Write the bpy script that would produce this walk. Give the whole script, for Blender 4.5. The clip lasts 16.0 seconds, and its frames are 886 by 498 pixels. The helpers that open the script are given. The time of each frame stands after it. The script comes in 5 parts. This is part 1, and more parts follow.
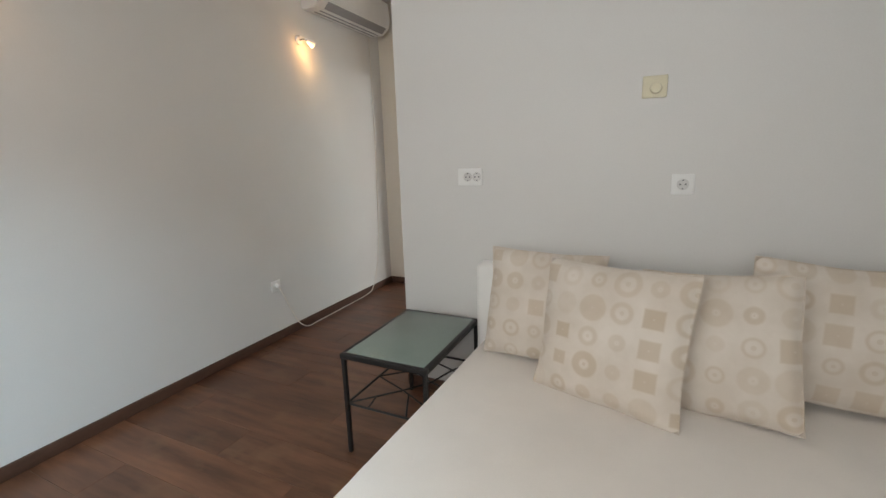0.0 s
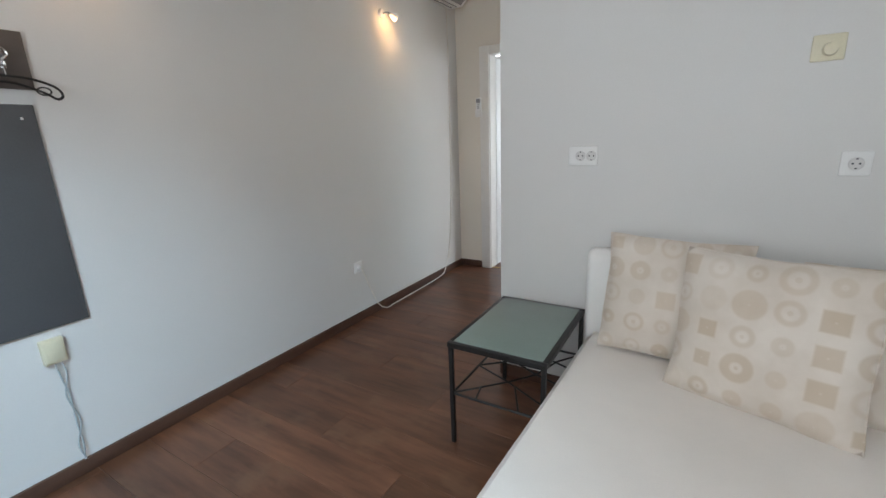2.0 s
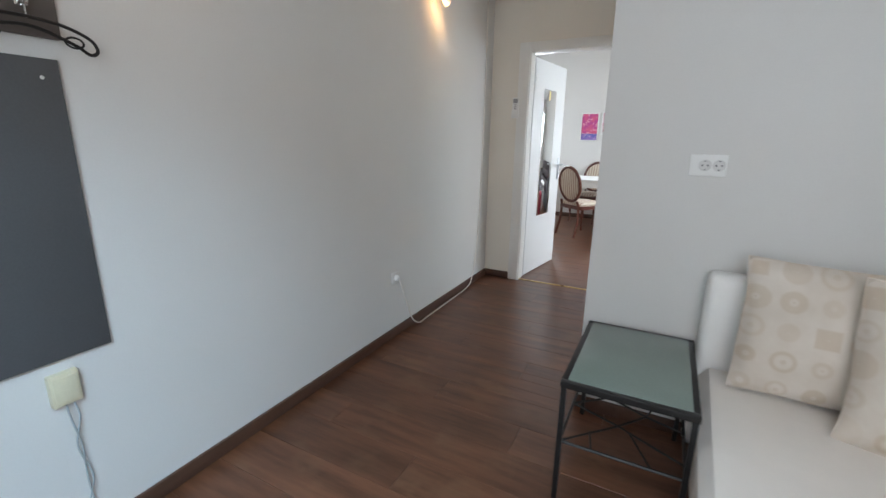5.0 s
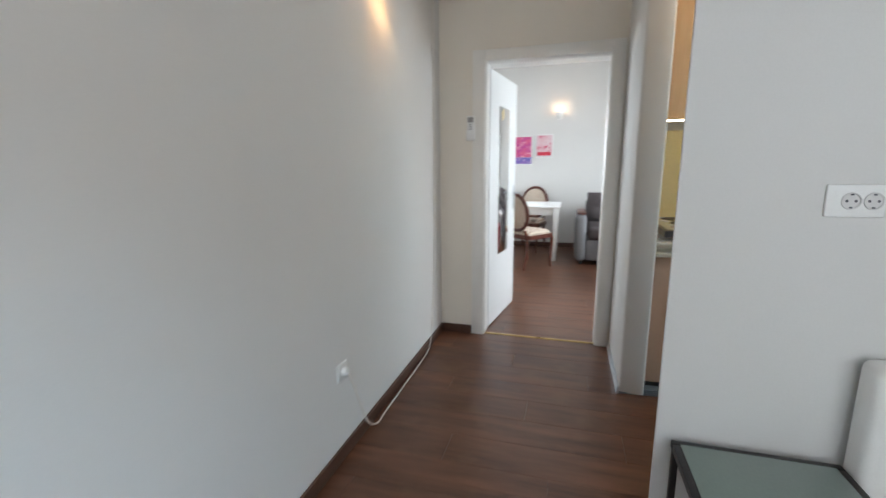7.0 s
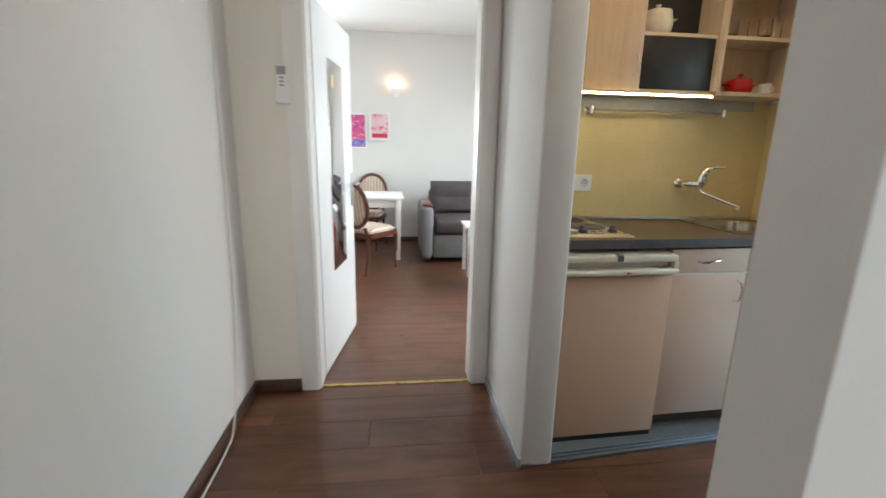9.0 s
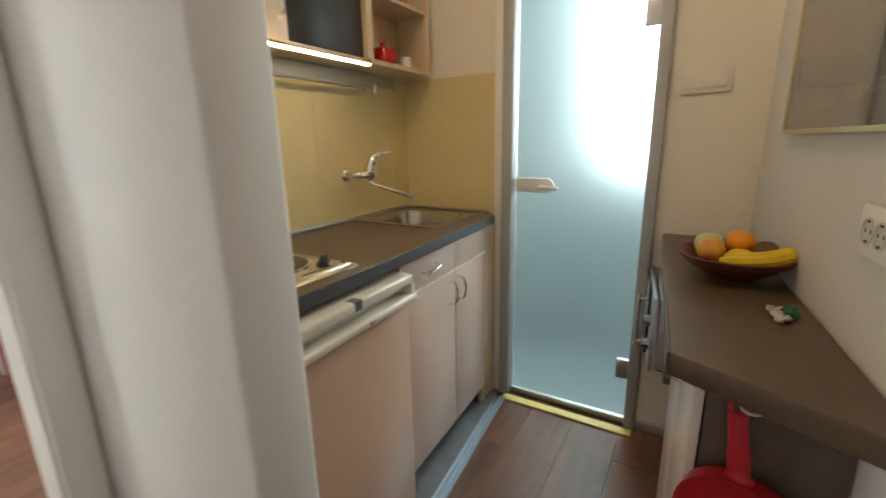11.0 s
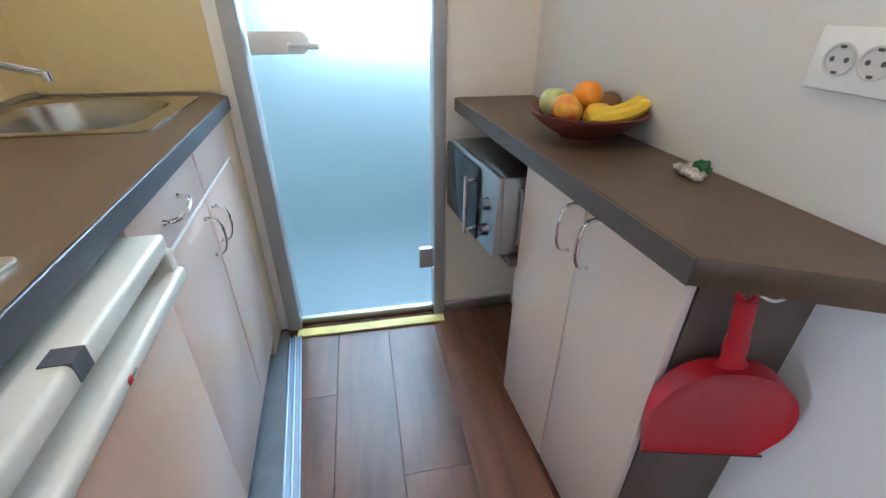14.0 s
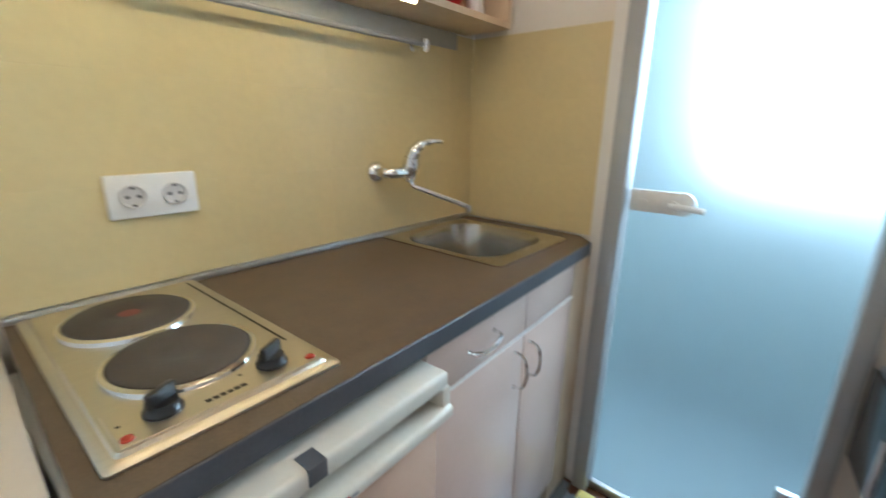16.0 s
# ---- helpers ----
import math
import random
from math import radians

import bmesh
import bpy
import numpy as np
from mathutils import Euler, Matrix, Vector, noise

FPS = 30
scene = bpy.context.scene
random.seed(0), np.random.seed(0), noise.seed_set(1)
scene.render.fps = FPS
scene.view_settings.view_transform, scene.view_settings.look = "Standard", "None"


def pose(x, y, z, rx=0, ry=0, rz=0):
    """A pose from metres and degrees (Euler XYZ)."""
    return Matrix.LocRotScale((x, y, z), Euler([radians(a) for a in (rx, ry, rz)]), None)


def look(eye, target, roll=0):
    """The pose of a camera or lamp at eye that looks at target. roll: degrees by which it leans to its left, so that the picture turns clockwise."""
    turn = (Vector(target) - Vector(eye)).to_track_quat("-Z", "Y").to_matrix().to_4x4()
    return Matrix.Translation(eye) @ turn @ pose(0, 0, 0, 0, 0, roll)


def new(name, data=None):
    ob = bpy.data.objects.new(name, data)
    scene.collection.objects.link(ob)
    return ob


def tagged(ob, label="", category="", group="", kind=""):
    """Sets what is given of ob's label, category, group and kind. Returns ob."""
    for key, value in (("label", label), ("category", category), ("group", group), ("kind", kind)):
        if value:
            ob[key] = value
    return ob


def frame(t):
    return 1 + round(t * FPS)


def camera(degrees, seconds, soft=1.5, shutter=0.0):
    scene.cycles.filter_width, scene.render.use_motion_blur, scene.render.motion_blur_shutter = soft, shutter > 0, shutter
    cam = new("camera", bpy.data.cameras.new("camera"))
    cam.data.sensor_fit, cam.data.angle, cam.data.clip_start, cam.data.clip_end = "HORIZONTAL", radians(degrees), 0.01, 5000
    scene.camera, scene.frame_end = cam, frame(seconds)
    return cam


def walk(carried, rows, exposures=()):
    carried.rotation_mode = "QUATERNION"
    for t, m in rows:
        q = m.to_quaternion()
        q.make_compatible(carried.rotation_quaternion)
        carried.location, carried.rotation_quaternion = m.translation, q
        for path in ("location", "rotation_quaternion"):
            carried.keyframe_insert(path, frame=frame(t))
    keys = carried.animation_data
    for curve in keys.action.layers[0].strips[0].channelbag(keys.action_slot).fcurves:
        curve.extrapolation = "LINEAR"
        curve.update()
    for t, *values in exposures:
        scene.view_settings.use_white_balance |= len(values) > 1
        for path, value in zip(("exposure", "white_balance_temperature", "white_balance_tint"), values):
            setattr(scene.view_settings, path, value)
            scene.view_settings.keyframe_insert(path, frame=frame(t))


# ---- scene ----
cam = camera(92.1, 16.0, soft=1.45, shutter=0.55)
PATH = [
    (0, (2.394, -1.98, 1.296), (1.561, -0.211, 0.874), -1.7),
    (0.5, (2.393, -2.015, 1.295), (1.498, -0.28, 0.86), -1.0),
    (1, (2.315, -2.026, 1.287), (1.222, -0.428, 0.784), -0.3),
    (1.5, (2.189, -1.988, 1.309), (1.049, -0.427, 0.797), -1.7),
    (2, (2.091, -2.007, 1.299), (1.082, -0.356, 0.794), -2.2),
    (2.5, (2.015, -2.038, 1.281), (1.051, -0.349, 0.813), -0.3),
    (3, (1.876, -1.991, 1.296), (0.895, -0.317, 0.807), 0.2),
    (3.5, (1.736, -1.989, 1.306), (0.885, -0.249, 0.806), -1.4),
    (4, (1.714, -1.98, 1.284), (0.934, -0.208, 0.78), -0.6),
    (4.5, (1.684, -1.966, 1.277), (0.813, -0.234, 0.786), 0.7),
    (4.7, (1.61, -1.997, 1.275), (0.716, -0.277, 0.782), 0.9),
    (6.8, (1.0, -1.435, 1.285), (0.338, 0.403, 0.858), 0.0),
    (7, (0.923, -1.336, 1.291), (0.374, 0.549, 0.911), -0.5),
    (7.5, (0.817, -1.12, 1.267), (0.554, 0.825, 0.883), -1.2),
    (8, (0.747, -0.83, 1.264), (0.609, 1.13, 0.889), -0.3),
    (8.2, (0.723, -0.748, 1.261), (0.658, 1.212, 0.867), -0.3),
    (10.3, (0.807, 0.316, 1.277), (1.975, 1.873, 0.819), 0.4),
    (10.5, (0.812, 0.403, 1.267), (2.202, 1.776, 0.838), -1.3),
    (11, (0.892, 0.501, 1.261), (2.553, 1.503, 0.773), -1.2),
    (11.5, (1.022, 0.557, 1.252), (2.757, 1.429, 0.771), -0.6),
    (12, (1.11, 0.638, 1.24), (2.893, 1.382, 0.723), -0.0),
    (12.5, (1.183, 0.795, 1.24), (3.035, 1.299, 0.678), -0.4),
    (13, (1.234, 0.883, 1.23), (3.119, 0.93, 0.564), -0.3),
    (13.5, (1.265, 0.902, 1.193), (3.061, 0.708, 0.336), -0.3),
    (14, (1.283, 0.921, 1.175), (2.98, 0.595, 0.168), 0.5),
    (14.5, (1.288, 0.926, 1.185), (2.97, 0.682, 0.131), 2.0),
    (15, (1.326, 0.892, 1.216), (3.079, 1.001, 0.26), 0.1),
    (15.5, (1.402, 0.853, 1.246), (3.102, 1.626, 0.531), 0.8),
    (16, (1.427, 0.833, 1.263), (2.897, 2.072, 0.708), 0.9),
]
EXPOSURES = [
    (0.0, -0.50, 7300, 14), (0.4, -0.50, 6700, 13), (2.0, -0.45, 6600, 12), (4.7, -0.48, 6500, 12), (6.8, -0.30, 6500, 11), (8.2, -0.18, 6500, 10), (10.3, -0.14, 7500, 13), (11.2, -0.10, 7700, 13), (11.5, -0.06, 8800, 14), (12.0, 0.11, 6300, 12),
    (12.5, 0.20, 5700, 12), (13.5, 0.56, 5550, 12), (14.5, 0.68, 5600, 13), (15.2, 0.53, 5500, 11), (16.0, 0.31, 5800, 11),
]
walk(cam, [(t, look(eye, target, roll)) for t, eye, target, roll in PATH], EXPOSURES)

BED_W, LIV_W, BATH_W, SPOT_W, BULB_W, PANE, LED, CEILG = 63, 150, 27, 3.2, 1.2, 4.0, 27.0, 36.0

# ---------------------------------------------------------------- light
world = bpy.data.worlds.new("sky")
scene.world = world
world.use_nodes = True
wn = world.node_tree.nodes
sky = wn.new("ShaderNodeTexSky")
sky.sky_type, sky.sun_disc = "NISHITA", False
sky.sun_elevation, sky.sun_rotation = radians(40), radians(200)
world.node_tree.links.new(sky.outputs[0], wn["Background"].inputs[0])
wn["Background"].inputs[1].default_value = 0.08


def lamp(name, kind, energy, colour, m, size=0.1, size_y=None, angle=None, spread=None):
    data = bpy.data.lights.new(name, kind)
    data.energy, data.color = energy, colour
    if kind == "AREA":
        data.shape, data.size, data.size_y = "RECTANGLE", size, size_y or size
        if spread:
            data.spread = radians(spread)
    else:
        data.shadow_soft_size = size
        if kind == "SPOT":
            data.spot_size, data.spot_blend = radians(angle), 0.9
    ob = new(name, data)
    ob.matrix_world = m
    return ob


# daylight in the window openings
# bedroom window: blue sky seen only steeply under the lintel, and paler light back from the houses opposite
lamp("bedroom_sky", "AREA", BED_W * 0.43, (0.50, 0.78, 1.0), look((1.45, -2.77, 2.06), (0.34, -1.80, -0.20)), 1.2, 0.45, spread=80)
lamp("bedroom_daylight", "AREA", BED_W * 0.128, (0.96, 0.955, 1.0), look((1.80, -2.80, 1.45), (1.5, -1.0, 1.05)), 2.1, 1.1, spread=140)
lamp("living_daylight", "AREA", LIV_W * 0.72, (0.82, 0.92, 1.0), look((3.55, 3.6, 1.5), (1.2, 3.6, 0.0)), 2.2, 1.6, spread=130)
# added lamp at an unseen window, brightens the wall stub through the doorway
lamp("stub_fill_north", "AREA", LIV_W * 0.5, (0.82, 0.92, 1.0), look((-0.95, 5.64, 1.55), (0.6, 2.4, 0.9)), 0.9, 1.4, spread=150)
lamp("bathroom_daylight", "AREA", BATH_W, (0.74, 0.91, 1.0), look((3.86, 0.74, 1.62), (2.7, 0.74, 1.40)), 0.70, 1.15)

# ---------------------------------------------------------------- materials


class Tree:
    """A small writer of node trees."""

    def __init__(self, name):
        self.mat = bpy.data.materials.new(name)
        self.mat.use_nodes = True
        self.t = self.mat.node_tree
        self.b = self.t.nodes["Principled BSDF"]
        self.out = self.t.nodes["Material Output"]

    def node(self, kind, **sets):
        n = self.t.nodes.new(kind)
        for key, value in sets.items():
            if key == "operation":
                n.operation = value
            elif key == "data_type":
                n.data_type = value
            elif key == "blend_type":
                n.blend_type = value
            elif key == "dims":
                n.noise_dimensions = value
        return n

    def link(self, a, b):
        self.t.links.new(a, b)

    def math(self, op, a, b=None, c=None):
        n = self.node("ShaderNodeMath", operation=op)
        for i, v in enumerate((a, b, c)):
            if v is None:
                continue
            if isinstance(v, (int, float)):
                n.inputs[i].default_value = v
            else:
                self.link(v, n.inputs[i])
        return n.outputs[0]

    def coords(self, scale=(1, 1, 1), shift=None):
        c = self.node("ShaderNodeTexCoord").outputs["Object"]
        m = self.node("ShaderNodeMapping")
        self.link(c, m.inputs[0])
        m.inputs["Scale"].default_value = scale
        if shift is not None:
            s = self.node("ShaderNodeVectorMath")
            s.operation = "SCALE"
            s.inputs[0].default_value = (7.3, 3.1, 5.7)
            self.link(shift, s.inputs["Scale"])
            self.link(s.outputs[0], m.inputs["Location"])
        return m.outputs[0]

    def noise(self, vec, scale, detail=4.0, rough=0.55):
        n = self.node("ShaderNodeTexNoise")
        n.inputs["Scale"].default_value, n.inputs["Detail"].default_value, n.inputs["Roughness"].default_value = scale, detail, rough
        self.link(vec, n.inputs["Vector"])
        return n.outputs[0]

    def mix(self, fac, a, b):
        n = self.node("ShaderNodeMix", data_type="RGBA")
        for i, v in ((0, fac), (6, a), (7, b)):
            if isinstance(v, (int, float)):
                n.inputs[i].default_value = v
            elif isinstance(v, tuple):
                n.inputs[i].default_value = (*v[:3], 1)
            else:
                self.link(v, n.inputs[i])
        return n.outputs[2]

    def ramp(self, fac, lo, hi):
        n = self.node("ShaderNodeMapRange")
        self.link(fac, n.inputs[0])
        n.inputs[1].default_value, n.inputs[2].default_value = lo, hi
        return n.outputs[0]

    def bump(self, height, strength, dist=0.002):
        n = self.node("ShaderNodeBump")
        n.inputs["Strength"].default_value, n.inputs["Distance"].default_value = strength, dist
        self.link(height, n.inputs["Height"])
        self.link(n.outputs[0], self.b.inputs["Normal"])


def mat(name, col, rough=0.5, metal=0.0, var=0.08, vscale=2.5, gscale=90.0, bump=0.15, stretch=(1, 1, 1), rvar=0.08, spec=0.5, coat=0.0):
    """A surface with large and fine variation of colour, gloss and relief."""
    t = Tree(name)
    v = t.coords(stretch)
    big, fine = t.noise(v, vscale, 5), t.noise(v, gscale, 3)
    both = t.math("ADD", t.math("MULTIPLY", big, 0.65), t.math("MULTIPLY", fine, 0.35))
    dark, light = tuple(c * (1 - var) for c in col), tuple(min(1, c * (1 + var)) for c in col)
    t.link(t.mix(t.ramp(both, 0.35, 0.65), dark, light), t.b.inputs["Base Color"])
    t.link(t.math("ADD", t.math("MULTIPLY", big, 2 * rvar), rough - rvar), t.b.inputs["Roughness"])
    t.b.inputs["Metallic"].default_value = metal
    t.b.inputs["Specular IOR Level"].default_value = spec
    t.b.inputs["Coat Weight"].default_value = coat
    if bump:
        t.bump(fine, bump)
    return t.mat


def glow(name, col, strength):
    t = Tree(name)
    t.b.inputs["Base Color"].default_value = (*col, 1)
    t.b.inputs["Emission Color"].default_value = (*col, 1)
    t.b.inputs["Emission Strength"].default_value = strength
    return t.mat


def floor_material():
    """Dark red-brown laminate, grain along x, each plank with a tone of its own."""
    t = Tree("laminate")
    rnd = t.node("ShaderNodeObjectInfo").outputs["Random"]
    v = t.coords((0.9, 7.0, 1.0), rnd)
    v2 = t.coords((2.0, 60.0, 1.0), rnd)
    v3 = t.coords((2.2, 3.0, 1.0), rnd)
    waves, fibre, knots = t.noise(v, 2.2, 6, 0.6), t.noise(v2, 3.0, 4), t.noise(v3, 2.3, 3)
    base = t.mix(t.ramp(waves, 0.32, 0.68), (0.066, 0.0255, 0.0137), (0.168, 0.070, 0.0375))
    base = t.mix(t.math("MULTIPLY", t.ramp(fibre, 0.45, 0.75), 0.12), base, (0.045, 0.020, 0.012))
    base = t.mix(t.math("MULTIPLY", t.ramp(knots, 0.54, 0.70), 0.50), base, (0.165, 0.085, 0.047))
    tone = t.math("ADD", t.math("MULTIPLY", rnd, 0.30), 0.86)
    n = t.node("ShaderNodeVectorMath")
    n.operation = "SCALE"
    t.link(base, n.inputs[0])
    t.link(tone, n.inputs["Scale"])
    t.link(n.outputs[0], t.b.inputs["Base Color"])
    t.link(t.math("ADD", t.math("MULTIPLY", waves, 0.14), 0.25), t.b.inputs["Roughness"])
    t.b.inputs["Specular IOR Level"].default_value = 0.52
    t.bump(fibre, 0.12, 0.001)
    return t.mat


def pillow_material():
    """Cream cotton printed with beige rings, discs and squares in a loose grid."""
    t = Tree("printed_cotton")
    rnd = t.node("ShaderNodeObjectInfo").outputs["Random"]
    c = t.node("ShaderNodeTexCoord").outputs["Object"]
    sep = t.node("ShaderNodeSeparateXYZ")
    t.link(c, sep.inputs[0])
    n = 9.8
    u = t.math("ADD", t.math("MULTIPLY", sep.outputs[0], n), t.math("MULTIPLY", rnd, 37.0))
    v = t.math("ADD", t.math("MULTIPLY", sep.outputs[2], n), t.math("MULTIPLY", rnd, 19.0))
    cu, cv = t.math("FLOOR", u), t.math("FLOOR", v)
    comb = t.node("ShaderNodeCombineXYZ")
    t.link(cu, comb.inputs[0])
    t.link(cv, comb.inputs[1])
    white = t.node("ShaderNodeTexWhiteNoise")
    t.link(comb.outputs[0], white.inputs["Vector"])
    parts_ = t.node("ShaderNodeSeparateColor")
    t.link(white.outputs["Color"], parts_.inputs[0])
    r1, r2, r3 = parts_.outputs[0], parts_.outputs[1], parts_.outputs[2]
    du = t.math("ABSOLUTE", t.math("SUBTRACT", t.math("FRACT", u), 0.5))
    dv = t.math("ABSOLUTE", t.math("SUBTRACT", t.math("FRACT", v), 0.5))
    rd = t.math("POWER", t.math("ADD", t.math("POWER", du, 2.0), t.math("POWER", dv, 2.0)), 0.5)
    sq = t.math("MULTIPLY", t.math("MAXIMUM", du, dv), 1.15)
    square = t.math("GREATER_THAN", r1, 0.74)
    dist = t.math("ADD", t.math("MULTIPLY", sq, square), t.math("MULTIPLY", rd, t.math("SUBTRACT", 1.0, square)))
    size = t.math("ADD", t.math("MULTIPLY", r2, 0.22), 0.26)
    inner = t.math("MULTIPLY", t.math("MULTIPLY", size, t.math("SUBTRACT", 1.0, square)), t.math("MULTIPLY", t.math("LESS_THAN", r3, 0.72), t.math("ADD", t.math("MULTIPLY", r3, 0.75), 0.15)))
    on = t.math("MULTIPLY", t.ramp(t.math("SUBTRACT", size, dist), -0.03, 0.05), t.ramp(t.math("SUBTRACT", dist, inner), -0.03, 0.05))
    dot = t.math("LESS_THAN", dist, t.math("MULTIPLY", inner, 0.35))
    on = t.math("MAXIMUM", on, t.math("MULTIPLY", dot, 0.7))
    strength = t.math("MULTIPLY", on, t.math("ADD", t.math("MULTIPLY", r1, 0.36), 0.16))
    cloth = t.noise(t.coords((1, 1, 1)), 7.0, 4)
    weave = t.noise(t.coords((1, 1, 1)), 420.0, 2)
    ground = t.mix(t.ramp(cloth, 0.35, 0.65), (0.64, 0.565, 0.49), (0.72, 0.65, 0.58))
    print_ = t.mix(r3, (0.42, 0.29, 0.15), (0.54, 0.42, 0.30))
    t.link(t.mix(strength, ground, print_), t.b.inputs["Base Color"])
    t.b.inputs["Roughness"].default_value = 0.9
    t.b.inputs["Specular IOR Level"].default_value = 0.15
    t.b.inputs["Sheen Weight"].default_value = 0.15
    t.bump(t.math("ADD", cloth, t.math("MULTIPLY", weave, 0.15)), 0.25, 0.01)
    return t.mat


def glass(name, col, rough, ior=1.45):
    t = Tree(name)
    t.b.inputs["Base Color"].default_value = (*col, 1)
    t.b.inputs["Transmission Weight"].default_value = 1.0
    t.b.inputs["Roughness"].default_value = rough
    t.b.inputs["IOR"].default_value = ior
    return t.mat


def poster_material(name, top, mid, low, scale):
    """A print of soft colour fields."""
    t = Tree(name)
    v = t.coords((1, 1, 1))
    a, b = t.noise(v, scale, 2), t.noise(v, scale * 2.3, 3)
    c = t.mix(t.ramp(a, 0.42, 0.58), top, mid)
    t.link(t.mix(t.ramp(b, 0.55, 0.62), c, low), t.b.inputs["Base Color"])
    t.b.inputs["Roughness"].default_value = 0.35
    return t.mat


def stripe_material():
    t = Tree("striped_upholstery")
    c = t.node("ShaderNodeTexCoord").outputs["Object"]
    sep = t.node("ShaderNodeSeparateXYZ")
    t.link(c, sep.inputs[0])
    s = t.math("SINE", t.math("MULTIPLY", sep.outputs[0], 150.0))
    n = t.noise(t.coords((1, 1, 1)), 200.0, 2)
    t.link(t.mix(t.ramp(s, -0.2, 0.5), (0.62, 0.55, 0.45), (0.40, 0.28, 0.22)), t.b.inputs["Base Color"])
    t.b.inputs["Roughness"].default_value = 0.85
    t.bump(n, 0.2)
    return t.mat


def brushed(name, col, rough):
    t = Tree(name)
    n = t.noise(t.coords((3, 120, 120)), 6.0, 4)
    t.link(t.mix(t.ramp(n, 0.3, 0.7), tuple(c * 0.88 for c in col), col), t.b.inputs["Base Color"])
    t.b.inputs["Metallic"].default_value = 1.0
    t.link(t.math("ADD", t.math("MULTIPLY", n, 0.15), rough - 0.07), t.b.inputs["Roughness"])
    t.bump(n, 0.06, 0.0005)
    return t.mat


def beech(name, lo, hi, rough=0.4):
    t = Tree(name)
    v = t.coords((9, 9, 0.8))
    n, f = t.noise(v, 2.5, 5), t.noise(t.coords((70, 70, 3)), 2.0, 3)
    t.link(t.mix(t.ramp(t.math("ADD", t.math("MULTIPLY", n, 0.7), t.math("MULTIPLY", f, 0.3)), 0.35, 0.65), lo, hi), t.b.inputs["Base Color"])
    t.link(t.math("ADD", t.math("MULTIPLY", n, 0.1), rough - 0.05), t.b.inputs["Roughness"])
    t.bump(f, 0.05, 0.0006)
    return t.mat


WALL = mat("white_wall_paint", (0.70, 0.69, 0.675), 0.75, var=0.025, vscale=1.3, gscale=140, bump=0.12, spec=0.25)
CREAM = mat("cream_wall_paint", (0.78, 0.735, 0.66), 0.6, var=0.025, vscale=1.5, gscale=140, bump=0.10, spec=0.3)
CEIL = mat("ceiling_paint", (0.80, 0.80, 0.79), 0.85, var=0.02, vscale=1.0, gscale=120, bump=0.1)
FLOOR = floor_material()
SUB = mat("subfloor", (0.03, 0.018, 0.012), 0.8)
SKIRT = mat("dark_skirting", (0.085, 0.042, 0.028), 0.45, var=0.2, vscale=4, gscale=60, stretch=(6, 1, 6))
GLOSSW = mat("white_gloss_paint", (0.80, 0.79, 0.76), 0.32, var=0.03, vscale=3, gscale=60, bump=0.05)
DOORW = mat("white_door_lacquer", (0.82, 0.83, 0.83), 0.42, var=0.015, vscale=3, gscale=60, bump=0.02, rvar=0.015)
ALU = brushed("brushed_aluminium", (0.62, 0.65, 0.68), 0.34)
RAILM = brushed("dull_rail_aluminium", (0.30, 0.36, 0.42), 0.42)
GOLD = mat("pale_gold_frame", (0.62, 0.50, 0.27), 0.32, 0.8, var=0.08, vscale=10, gscale=120, bump=0.03)
DIALG = mat("dark_grey_plastic", (0.085, 0.09, 0.10), 0.35, var=0.06, vscale=12, gscale=200)
STEEL = brushed("stainless_steel", (0.66, 0.61, 0.51), 0.31)
SINKST = brushed("sink_steel", (0.50, 0.48, 0.44), 0.24)
ANOD = mat("grey_anodised_frame", (0.40, 0.42, 0.44), 0.42, 0.3, var=0.06, vscale=6, gscale=140, bump=0.04)
CHROME = mat("chrome", (0.80, 0.80, 0.80), 0.10, 1.0, var=0.03, bump=0.0, rvar=0.03)
BLACK = mat("black_steel", (0.018, 0.017, 0.017), 0.42, 0.3, var=0.25, vscale=12, gscale=200, bump=0.2)
BLKPL = mat("black_plastic", (0.015, 0.015, 0.016), 0.35, var=0.15, vscale=10, gscale=200)
IRON = mat("cast_iron_plate", (0.060, 0.050, 0.044), 0.55, 0.2, var=0.2, vscale=14, gscale=260, bump=0.3)
SHEET = mat("white_cotton_sheet", (0.85, 0.80, 0.75), 0.9, var=0.035, vscale=4, gscale=300, bump=0.25, spec=0.15)
BEDSIDE = mat("grey_bed_fabric", (0.42, 0.43, 0.42), 0.9, var=0.08, vscale=6, gscale=260, bump=0.3, spec=0.1)
HEADB = mat("white_headboard_leatherette", (0.80, 0.79, 0.77), 0.45, var=0.03, vscale=5, gscale=160, bump=0.15)
PILLOW = pillow_material()
TGLASS = mat("frosted_green_glass_top", (0.20, 0.25, 0.225), 0.16, var=0.06, vscale=4, gscale=120, bump=0.01, rvar=0.03)
CREAMPL = mat("yellowed_plastic", (0.68, 0.63, 0.47), 0.4, var=0.05, vscale=12, gscale=200, bump=0.05)
WHITEPL = mat("white_plastic", (0.80, 0.80, 0.79), 0.35, var=0.03, vscale=12, gscale=200, bump=0.04)
SWITCHP = mat("beige_plastic", (0.74, 0.69, 0.63), 0.4, var=0.03, vscale=12, gscale=200, bump=0.04)
# white socket plastic, greyed to hold the shade inside the wells
WELL = mat("shaded_socket_plastic", (0.64, 0.63, 0.62), 0.4, var=0.05, bump=0.0)
GREYPL = mat("grey_plastic", (0.30, 0.30, 0.31), 0.4, var=0.06, vscale=12, gscale=200)
BOARD = mat("grey_board_laminate", (0.085, 0.088, 0.095), 0.55, var=0.10, vscale=3, gscale=160, bump=0.1)
